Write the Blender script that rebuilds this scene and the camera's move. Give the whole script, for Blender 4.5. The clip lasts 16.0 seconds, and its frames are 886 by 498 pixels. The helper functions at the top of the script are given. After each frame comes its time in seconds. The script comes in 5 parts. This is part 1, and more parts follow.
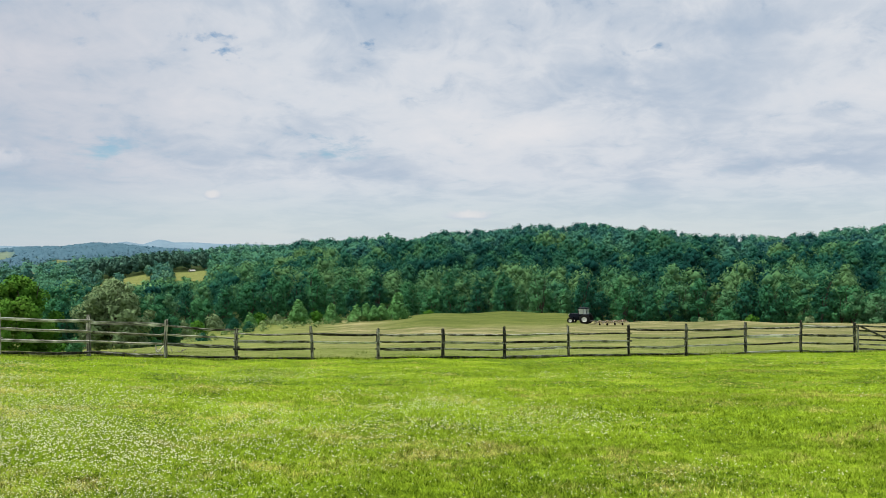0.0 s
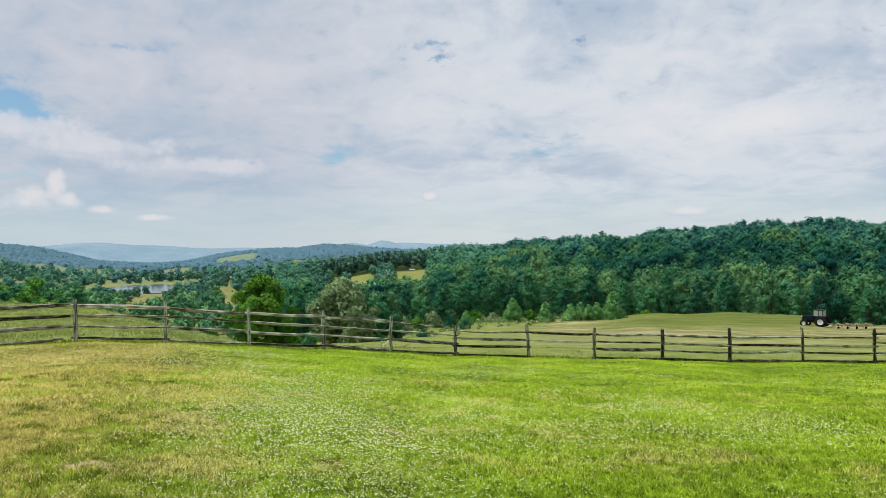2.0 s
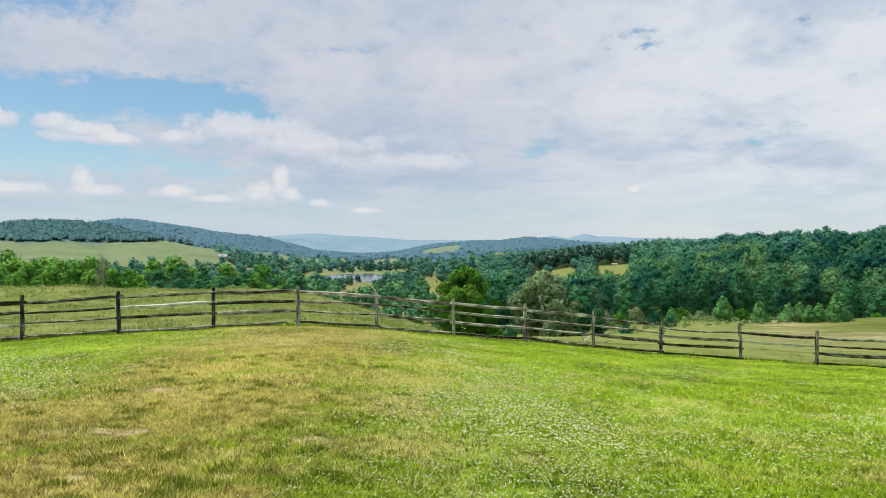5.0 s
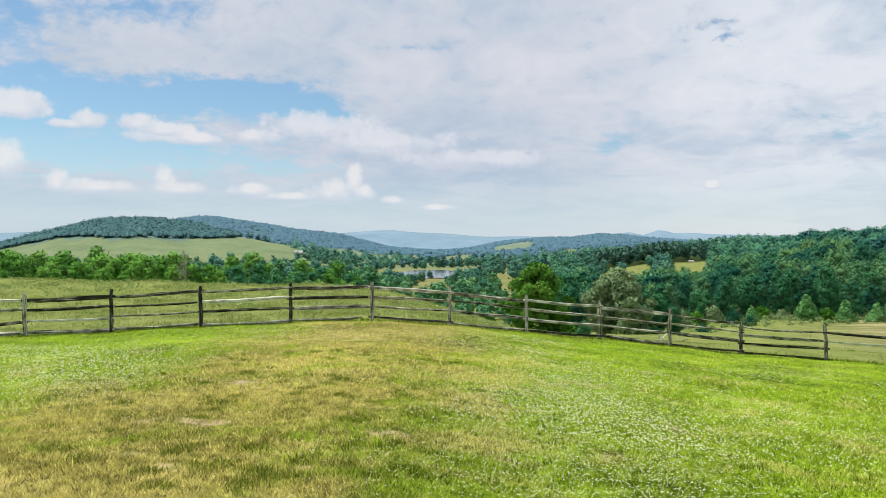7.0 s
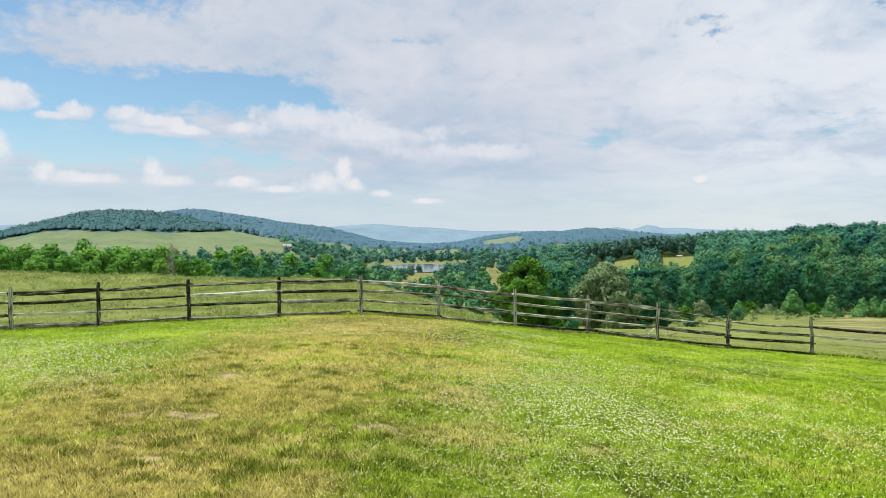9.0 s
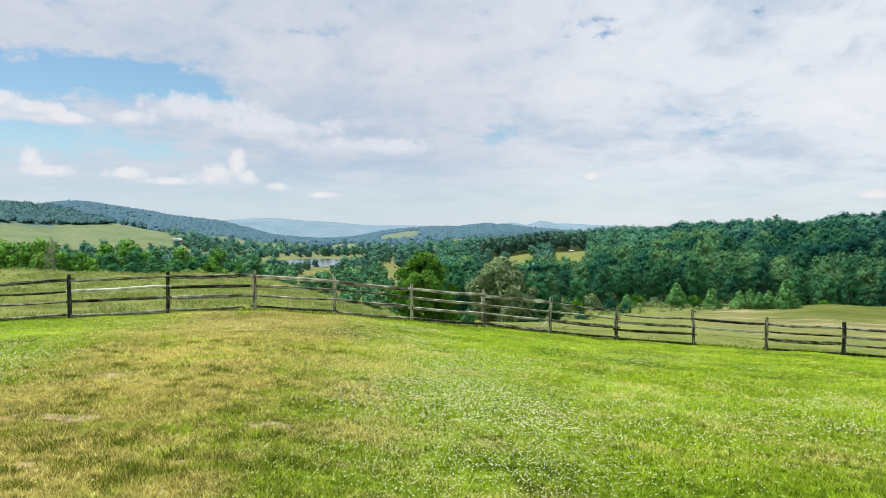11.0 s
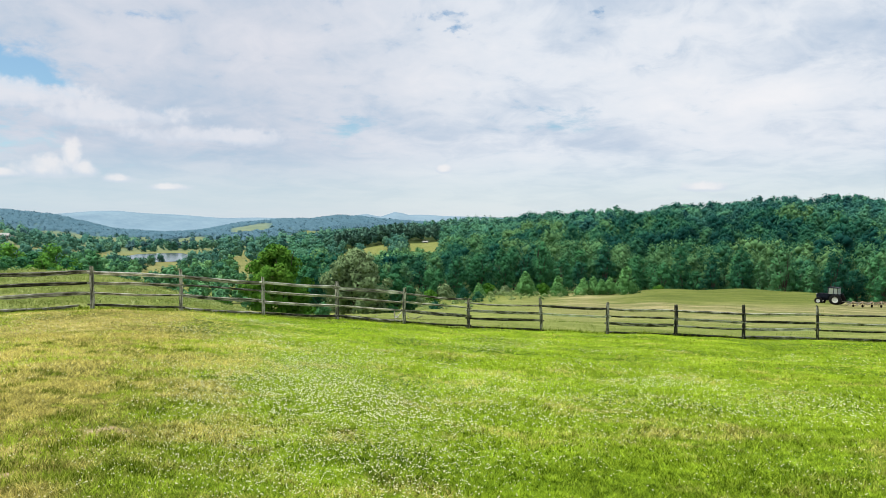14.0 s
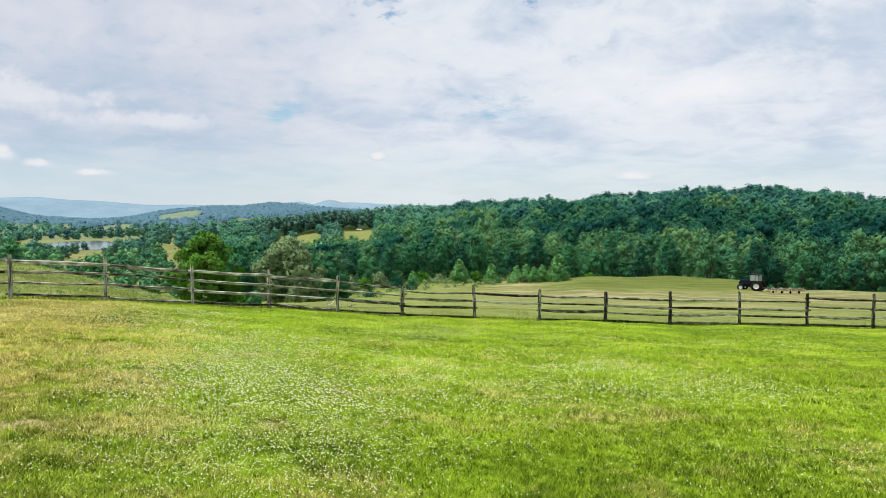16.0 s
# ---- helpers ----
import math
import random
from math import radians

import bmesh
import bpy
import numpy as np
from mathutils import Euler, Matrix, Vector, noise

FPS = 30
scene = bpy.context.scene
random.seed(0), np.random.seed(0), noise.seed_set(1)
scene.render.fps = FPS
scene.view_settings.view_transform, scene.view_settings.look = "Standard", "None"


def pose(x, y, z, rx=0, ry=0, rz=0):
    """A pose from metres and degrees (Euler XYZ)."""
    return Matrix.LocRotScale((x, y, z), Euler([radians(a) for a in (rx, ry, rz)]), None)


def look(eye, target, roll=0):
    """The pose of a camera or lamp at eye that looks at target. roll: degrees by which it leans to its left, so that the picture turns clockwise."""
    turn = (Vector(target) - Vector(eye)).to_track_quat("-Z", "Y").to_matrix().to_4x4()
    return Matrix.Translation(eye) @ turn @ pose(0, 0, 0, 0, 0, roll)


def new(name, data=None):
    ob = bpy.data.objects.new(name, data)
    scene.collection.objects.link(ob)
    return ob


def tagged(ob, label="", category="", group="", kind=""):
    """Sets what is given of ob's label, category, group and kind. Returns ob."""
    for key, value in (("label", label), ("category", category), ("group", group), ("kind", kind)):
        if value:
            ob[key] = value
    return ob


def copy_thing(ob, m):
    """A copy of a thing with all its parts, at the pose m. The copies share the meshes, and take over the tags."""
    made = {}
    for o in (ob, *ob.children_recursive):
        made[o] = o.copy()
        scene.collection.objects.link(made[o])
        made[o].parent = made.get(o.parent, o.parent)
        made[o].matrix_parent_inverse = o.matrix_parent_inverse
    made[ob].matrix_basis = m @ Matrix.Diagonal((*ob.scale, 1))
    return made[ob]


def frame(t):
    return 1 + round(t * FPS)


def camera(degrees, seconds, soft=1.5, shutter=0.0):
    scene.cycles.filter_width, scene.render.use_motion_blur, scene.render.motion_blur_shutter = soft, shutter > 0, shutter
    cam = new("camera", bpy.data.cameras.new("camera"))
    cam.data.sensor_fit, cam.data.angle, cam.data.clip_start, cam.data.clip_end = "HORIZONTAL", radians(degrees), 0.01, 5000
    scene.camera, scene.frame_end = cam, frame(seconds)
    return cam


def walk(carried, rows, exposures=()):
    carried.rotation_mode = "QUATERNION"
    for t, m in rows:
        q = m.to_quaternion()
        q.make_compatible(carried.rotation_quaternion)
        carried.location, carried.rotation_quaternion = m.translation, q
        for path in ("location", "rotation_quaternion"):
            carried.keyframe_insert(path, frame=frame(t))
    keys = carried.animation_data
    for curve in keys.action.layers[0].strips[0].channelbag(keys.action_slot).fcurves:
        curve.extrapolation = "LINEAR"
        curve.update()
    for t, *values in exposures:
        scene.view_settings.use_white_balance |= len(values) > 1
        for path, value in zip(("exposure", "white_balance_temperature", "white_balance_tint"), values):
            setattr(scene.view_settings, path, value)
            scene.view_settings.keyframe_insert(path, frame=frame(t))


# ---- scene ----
cam = camera(57.75, 16.0, soft=0.5)
# seconds, metres from the first eye, then yaw, pitch and roll in degrees
EYE = 1.6
ROWS = [
    (0.0, 0.000, 0.000, -0.000, 0.00, 0.14, 0.20),
    (0.5, -0.022, -0.039, 0.004, 3.93, 0.21, 0.51),
    (1.0, -0.043, -0.071, 0.004, 7.84, 0.28, 0.68),
    (1.5, -0.058, -0.076, 0.007, 11.59, 0.27, 0.74),
    (2.0, -0.075, -0.071, 0.002, 15.11, 0.17, 0.66),
    (2.5, -0.093, -0.071, 0.001, 18.28, 0.02, 0.49),
    (3.0, -0.112, -0.074, 0.003, 21.13, -0.09, 0.28),
    (3.5, -0.127, -0.073, 0.001, 23.65, -0.15, 0.15),
    (4.0, -0.131, -0.067, 0.004, 25.81, -0.17, 0.06),
    (6.5, -0.162, -0.126, 0.010, 33.43, -0.43, -0.10),
    (7.0, -0.171, -0.122, 0.009, 34.50, -0.50, -0.09),
    (7.5, -0.177, -0.121, 0.007, 35.13, -0.60, -0.12),
    (8.0, -0.171, -0.129, 0.005, 35.21, -0.74, -0.17),
    (10.5, -0.159, -0.092, 0.003, 28.40, -1.16, -0.54),
    (11.0, -0.161, -0.080, 0.001, 26.42, -1.25, -0.55),
    (11.5, -0.157, -0.066, -0.002, 24.41, -1.35, -0.39),
    (12.0, -0.149, -0.066, 0.001, 22.41, -1.43, -0.24),
    (12.5, -0.135, -0.064, -0.001, 20.57, -1.48, -0.11),
    (13.0, -0.133, -0.061, -0.003, 18.93, -1.55, -0.07),
    (13.5, -0.131, -0.055, -0.001, 17.46, -1.66, -0.06),
    (14.0, -0.126, -0.042, -0.001, 16.06, -1.79, -0.09),
    (14.5, -0.119, -0.043, 0.000, 14.66, -1.97, -0.19),
    (15.0, -0.114, -0.043, -0.003, 13.27, -2.19, -0.26),
    (15.5, -0.109, -0.039, -0.010, 12.09, -2.42, -0.32),
    (16.0, -0.110, -0.024, -0.009, 11.38, -2.63, -0.29),
]
walk(cam, [(t, pose(x, y, EYE + z, 90 + pitch, roll, yaw)) for t, x, y, z, yaw, pitch, roll in ROWS],
     [(0.0, -0.16), (4.0, -0.10), (7.0, 0.0), (11.0, 0.05), (16.0, 0.06)])

# ---- sky and sun ----
SUN_LEFT, SUN_UP = 96.0, 64.0      # degrees left of straight ahead, degrees above the horizon
SKY_BLUE, CLOUD_WHITE = 0.112, 0.885


def graph(tree):
    """Small helpers that add nodes to a tree: node(kind, sets, inputs) and calc(operation, a, b)."""
    def plug(socket, value):
        if hasattr(value, "is_output"):
            tree.links.new(value, socket)
        else:
            socket.default_value = value

    def node(kind, inputs=None, **sets):
        n = tree.nodes.new(kind)
        if "operation" in sets:
            n.operation = sets["operation"]
        if "attribute_name" in sets:
            n.attribute_name = sets["attribute_name"]
        if "interpolation_type" in sets:
            n.interpolation_type = sets["interpolation_type"]
        if "data_type" in sets:
            n.data_type, n.blend_type = sets["data_type"], sets["blend_type"]
        for k, v in (inputs or {}).items():
            plug(n.inputs[k], v)
        return n

    def calc(operation, a, b=0.0, c=0.0):
        n = node("ShaderNodeMath", {0: a, 1: b, 2: c}, operation=operation)
        return n.outputs[0]
    return node, calc


def ramp(node, fac, stops):
    r = node("ShaderNodeValToRGB", {"Fac": fac})
    e = r.color_ramp.elements
    e[0].position, e[0].color = stops[0][0], (*stops[0][1], 1)
    e[1].position, e[1].color = stops[-1][0], (*stops[-1][1], 1)
    for p, c in stops[1:-1]:
        k = e.new(p)
        k.color = (*c, 1)
    return r.outputs["Color"]


def mixed(node, fac, a, b, blend="MIX"):
    n = node("ShaderNodeMix", data_type="RGBA", blend_type=blend)
    for i, v in ((0, fac), (6, a), (7, b)):
        if hasattr(v, "is_output"):
            n.id_data.links.new(v, n.inputs[i])
        else:
            n.inputs[i].default_value = v if i == 0 else (*v, 1)[:4]
    return n.outputs[2]


def make_world():
    world = bpy.data.worlds.new("sky")
    scene.world = world
    world.use_nodes = True
    tree = world.node_tree
    tree.nodes.clear()
    node, calc = graph(tree)
    sky = node("ShaderNodeTexSky")
    sky.sky_type, sky.sun_disc = "NISHITA", False
    sky.sun_elevation, sky.sun_rotation = radians(SUN_UP), radians(-SUN_LEFT)
    sky.altitude, sky.air_density, sky.dust_density, sky.ozone_density = 200, 1.0, 0.4, 2.5
    blue = node("ShaderNodeVectorMath", {0: sky.outputs[0], 1: (SKY_BLUE * 0.84, SKY_BLUE * 0.99, SKY_BLUE)}, operation="MULTIPLY").outputs[0]
    way = node("ShaderNodeTexCoord").outputs["Generated"]
    xyz = node("ShaderNodeSeparateXYZ", {0: way}).outputs
    left = calc("MULTIPLY", calc("ARCTAN2", calc("MULTIPLY", xyz[0], -1.0), xyz[1]), 57.2958)
    up = calc("MULTIPLY", calc("ARCSINE", xyz[2]), 57.2958)
    # cloud patterns lie in layers: drawn out sideways, and the more so the lower they stand
    layer = calc("MULTIPLY", calc("LOGARITHM", calc("ADD", calc("MAXIMUM", up, -1.0), 3.0), 2.71828), 3.0)
    sheet = node("ShaderNodeCombineXYZ", {0: calc("MULTIPLY", left, 0.11), 1: layer, 2: 0.0}).outputs[0]

    def streaks(scale, detail, seed, rough=0.55, warp=0.0, tilt=0.0):
        at = node("ShaderNodeMapping", {"Vector": sheet, "Location": (seed, seed * 0.7, seed * 1.3), "Rotation": (0, 0, radians(tilt))})
        return node("ShaderNodeTexNoise", {"Vector": at.outputs[0], "Scale": scale, "Detail": detail, "Roughness": rough, "Distortion": warp}).outputs[0]

    def smooth(value, low, to):
        return node("ShaderNodeMapRange", {0: value, 1: low, 2: to}, interpolation_type="SMOOTHSTEP").outputs[0]

    def centred(value, gain):
        return calc("MULTIPLY", calc("SUBTRACT", value, 0.5), gain)

    broad, wisps, mottle = streaks(0.8, 4, 3.1, 0.5, 0.4, 6), streaks(2.6, 7, 8.4, 0.58, 0.5, -5), streaks(6.5, 5, 1.7, 0.55, 0.3, 10)
    bent_left = calc("ADD", left, centred(wisps, 7.0))
    bent_up = calc("ADD", up, centred(streaks(2.2, 6, 12.6, 0.6, 0.4), 3.4))

    def spread(rows, x, y):
        """Sum of soft patches (degrees left, degrees up, half width, half height, amount)."""
        total = None
        for a, e, w, h, amount in rows:
            u, v = calc("DIVIDE", calc("SUBTRACT", x, a), w), calc("DIVIDE", calc("SUBTRACT", y, e), h)
            one = calc("EXPONENT", calc("MULTIPLY", calc("ADD", calc("MULTIPLY", u, u), calc("MULTIPLY", v, v)), -1.0))
            total = calc("MULTIPLY", one, amount) if total is None else calc("ADD", total, calc("MULTIPLY", one, amount))
        return total

    gaps = spread(((48.0, 9.9, 6.0, 1.35, 1.0), (43.4, 9.1, 2.8, 0.7, 0.75), (58.5, 9.4, 7.0, 1.5, 0.95), (57.0, 6.0, 11.0, 1.5, 0.75), (68.0, 8.0, 8.0, 3.5, 0.8), (46.0, 5.1, 5.0, 0.8, 0.35),
                   (55.5, 15.3, 6.0, 1.6, 0.52), (63.0, 13.6, 3.0, 1.6, 0.55), (15.6, 13.3, 1.0, 0.4, 0.62), (16.3, 14.3, 1.4, 0.28, 0.42), (4.9, 14.4, 0.7, 0.3, 0.5), (-14.3, 13.6, 1.2, 0.3, 0.45),
                   (22.8, 6.9, 2.6, 0.9, 0.5), (7.7, 7.2, 3.0, 0.8, 0.36), (36.0, 13.5, 2.6, 0.5, 0.35)), bent_left, bent_up)
    tone = spread(((-15.6, 11.2, 6.4, 1.6, -0.55), (-25.0, 5.5, 5.6, 0.8, -0.50), (5.4, 5.8, 4.4, 0.8, -0.35), (0.9, 16.3, 6.0, 1.2, -0.35), (-21.0, 15.0, 5.2, 1.2, -0.40), (-25.2, 13.6, 2.6, 1.1, 0.45),
                   (-26.0, 10.2, 6.0, 1.4, 0.40), (10.0, 11.0, 8.0, 1.8, 0.25), (-4.0, 8.7, 8.0, 1.1, 0.30), (30.0, 12.0, 8.0, 3.0, 0.25), (20.0, 9.5, 7.0, 1.0, 0.20), (27.9, 4.9, 3.0, 1.0, -0.30)), bent_left, bent_up)
    cover = calc("ADD", calc("SUBTRACT", 0.98, calc("MULTIPLY", gaps, 1.25)), calc("ADD", centred(mottle, 1.25), centred(wisps, 0.9)))
    cover = smooth(cover, 0.10, 0.85)
    light = smooth(calc("ADD", calc("ADD", calc("MULTIPLY", broad, 0.50), calc("ADD", calc("MULTIPLY", wisps, 0.40), calc("MULTIPLY", mottle, 0.10))), calc("MULTIPLY", tone, 0.32)), 0.24, 0.86)
    thin = ramp(node, light, ((0.0, (0.47 * CLOUD_WHITE, 0.60 * CLOUD_WHITE, 0.76 * CLOUD_WHITE)), (0.45, (0.67 * CLOUD_WHITE, 0.725 * CLOUD_WHITE, 0.83 * CLOUD_WHITE)), (1.0, (0.84 * CLOUD_WHITE, 0.845 * CLOUD_WHITE, 0.91 * CLOUD_WHITE))))
    thick = ramp(node, light, ((0.0, (0.54 * CLOUD_WHITE, 0.65 * CLOUD_WHITE, 0.80 * CLOUD_WHITE)), (0.45, (0.83 * CLOUD_WHITE, 0.88 * CLOUD_WHITE, 0.955 * CLOUD_WHITE)), (1.0, (0.98 * CLOUD_WHITE, 0.98 * CLOUD_WHITE, 1.01 * CLOUD_WHITE))))
    grey = mixed(node, smooth(left, 30.0, 8.0), thin, thick)           # the sheet of cloud thickens over the wooded hill
    veil = calc("MAXIMUM", smooth(up, 9.0, -1.0), 0.06)             # thin milky air low down
    low = mixed(node, calc("MULTIPLY", veil, 0.80), blue, mixed(node, smooth(left, 12.0, 50.0), (0.735, 0.795, 0.86), (0.575, 0.69, 0.82)))
    colour = mixed(node, calc("MULTIPLY", cover, calc("SUBTRACT", 1.0, calc("MULTIPLY", smooth(up, 6.0, 0.5), 0.75))), low, grey)
    # heaps of fair-weather cloud low over the valley: a long soft bank, and crisp towers below it
    puff = node("ShaderNodeTexNoise", {"Vector": way, "Scale": 22.0, "Detail": 5.0, "Roughness": 0.5}).outputs[0]
    curl = node("ShaderNodeTexNoise", {"Vector": way, "Scale": 75.0, "Detail": 4.0, "Roughness": 0.5}).outputs[0]
    fluff = calc("ADD", centred(puff, 0.9), centred(curl, 0.65))

    def heaps(rows, rough, edge, base, crest, strength, lift=0.0):
        nonlocal colour
        heap, lit = None, None
        for a, e, w, h in rows:
            u, v = calc("DIVIDE", calc("SUBTRACT", left, a), w), calc("DIVIDE", calc("SUBTRACT", up, e), h)
            below = calc("MULTIPLY", v, calc("ADD", 1.0, calc("MULTIPLY", calc("LESS_THAN", v, 0.0), 0.7)))
            one = calc("SUBTRACT", 1.0, calc("SQRT", calc("ADD", calc("MULTIPLY", u, u), calc("MULTIPLY", below, below))))
            bright = calc("ADD", one, calc("MULTIPLY", v, 0.7))
            heap = one if heap is None else calc("MAXIMUM", heap, one)
            lit = bright if lit is None else calc("MAXIMUM", lit, bright)
        tint = mixed(node, smooth(calc("ADD", lit, calc("MULTIPLY", fluff, 1.6)), 0.0, 1.1), base, crest)
        body = smooth(calc("ADD", heap, calc("MULTIPLY", fluff, rough)), -lift, edge - lift)
        colour = mixed(node, calc("MULTIPLY", body, strength), colour, tint)

    heaps(((47.4, 7.2, 2.4, 1.0), (43.5, 7.9, 5.4, 1.3), (38.3, 7.0, 6.6, 1.2), (31.5, 5.8, 7.5, 1.0), (53.0, 6.9, 4.0, 0.7)), 1.5, 0.55, (0.59, 0.66, 0.765), (0.76, 0.775, 0.83), 0.80)
    heaps(((62.5, 8.4, 2.3, 1.25), (64.4, 8.1, 1.6, 0.9), (58.3, 7.8, 1.3, 0.9), (59.6, 7.5, 1.4, 0.45), (55.3, 7.8, 1.5, 0.8), (53.4, 7.4, 1.9, 0.75), (51.2, 6.9, 2.0, 0.45), (48.0, 7.2, 1.5, 0.75)), 1.25, 0.40, (0.60, 0.665, 0.77), (0.80, 0.80, 0.835), 0.88)
    heaps(((63.2, 4.8, 1.4, 1.6), (60.2, 3.7, 0.8, 0.9), (57.8, 3.5, 2.9, 0.62), (53.6, 4.2, 0.8, 1.0), (52.6, 3.5, 1.9, 0.6), (48.0, 3.5, 1.5, 0.55), (45.3, 3.1, 2.2, 0.4), (42.4, 3.4, 1.9, 0.95), (40.8, 4.1, 0.62, 1.2), (40.1, 3.4, 0.9, 0.8),
           (37.9, 2.9, 1.1, 0.4), (34.9, 2.4, 1.5, 0.32), (-1.9, 2.45, 1.9, 0.5), (16.0, 3.8, 0.6, 0.4)), 1.15, 0.62, (0.63, 0.70, 0.79), (0.87, 0.85, 0.855), 0.76, 0.2)
    back = node("ShaderNodeBackground", {"Color": colour, "Strength": 1.0})
    out = node("ShaderNodeOutputWorld")
    tree.links.new(back.outputs[0], out.inputs[0])


make_world()
sun = new("sun", bpy.data.lights.new("sun", "SUN"))
sun.data.energy, sun.data.angle, sun.data.color = 4.6, radians(1.5), (1.0, 0.965, 0.90)
sun.matrix_world = look((-math.sin(radians(SUN_LEFT)) * math.cos(radians(SUN_UP)) * 60, math.cos(radians(SUN_LEFT)) * math.cos(radians(SUN_UP)) * 60, math.sin(radians(SUN_UP)) * 60), (0, 0, 0))


# ---- materials ----
def material(name):
    m = bpy.data.materials.new(name)
    m.use_nodes = True
    m.node_tree.nodes.clear()
    node, calc = graph(m.node_tree)
    return m, node, calc


def finish(m, node, colour, rough=0.8, metal=0.0, bump=None, strength=0.3, distance=0.02, through_light=0.0, gloss=0.5):
    sets = {"Base Color": colour, "Roughness": rough, "Metallic": metal, "Specular IOR Level": gloss}
    if bump is not None:
        sets["Normal"] = node("ShaderNodeBump", {"Height": bump, "Strength": strength, "Distance": distance}).outputs[0]
    shader = node("ShaderNodeBsdfPrincipled", sets).outputs[0]
    if through_light:
        thin = node("ShaderNodeBsdfTranslucent", {"Color": colour}).outputs[0]
        shader = node("ShaderNodeMixShader", {0: through_light, 1: shader, 2: thin}).outputs[0]
    out = node("ShaderNodeOutputMaterial")
    m.node_tree.links.new(shader, out.inputs[0])
    return m


def plain(name, dark, light, scale=6.0, rough=0.7, metal=0.0, strength=0.15, gloss=0.5):
    """Two tones broken up by noise at two scales, with a little relief."""
    m, node, calc = material(name)
    at = node("ShaderNodeTexCoord").outputs["Object"]
    coarse = node("ShaderNodeTexNoise", {"Vector": at, "Scale": scale, "Detail": 4.0}).outputs[0]
    grain = node("ShaderNodeTexNoise", {"Vector": at, "Scale": scale * 9, "Detail": 3.0}).outputs[0]
    fac = calc("ADD", calc("MULTIPLY", coarse, 0.65), calc("MULTIPLY", grain, 0.35))
    colour = ramp(node, fac, ((0.36, dark), (0.64, light)))
    return finish(m, node, colour, rough, metal, grain, strength, 0.01, gloss=gloss)


def leaves(name, tones, per_object, spread=0.35, through_light=0.2):
    """Foliage: the tones run from tree to tree, and a little from clump to clump."""
    m, node, calc = material(name)
    if per_object:
        tone = node("ShaderNodeObjectInfo").outputs["Random"]
    else:
        tone = node("ShaderNodeAttribute", attribute_name="tone").outputs["Fac"]
    at = node("ShaderNodeNewGeometry")
    clump = node("ShaderNodeTexNoise", {"Vector": at.outputs["Position"], "Scale": 0.45, "Detail": 4.0}).outputs[0]
    fac = calc("ADD", calc("MULTIPLY", tone, 1.0 - spread), calc("MULTIPLY", calc("SUBTRACT", calc("MULTIPLY", clump, 2.0), 0.5), spread))
    fac = calc("ADD", fac, calc("MULTIPLY", calc("SUBTRACT", at.outputs["Random Per Island"], 0.5), 0.16))
    n = len(tones) - 1
    colour = ramp(node, fac, [(0.1 + 0.8 * k / n, c) for k, c in enumerate(tones)])
    return finish(m, node, colour, 0.7, through_light=through_light, gloss=0.04)


def grass(name, green, bright, dry, straw, through_light=0.18):
    """Blades: 'dry' says how parched the blade is, 'tone' varies it from blade to blade."""
    m, node, calc = material(name)
    d = node("ShaderNodeAttribute", attribute_name="dry").outputs["Fac"]
    t = node("ShaderNodeAttribute", attribute_name="tone").outputs["Fac"]
    colour = mixed(node, d, ramp(node, t, ((0.0, green), (1.0, bright))), ramp(node, t, ((0.0, dry), (1.0, straw))))
    return finish(m, node, colour, 0.7, through_light=through_light, gloss=0.05)


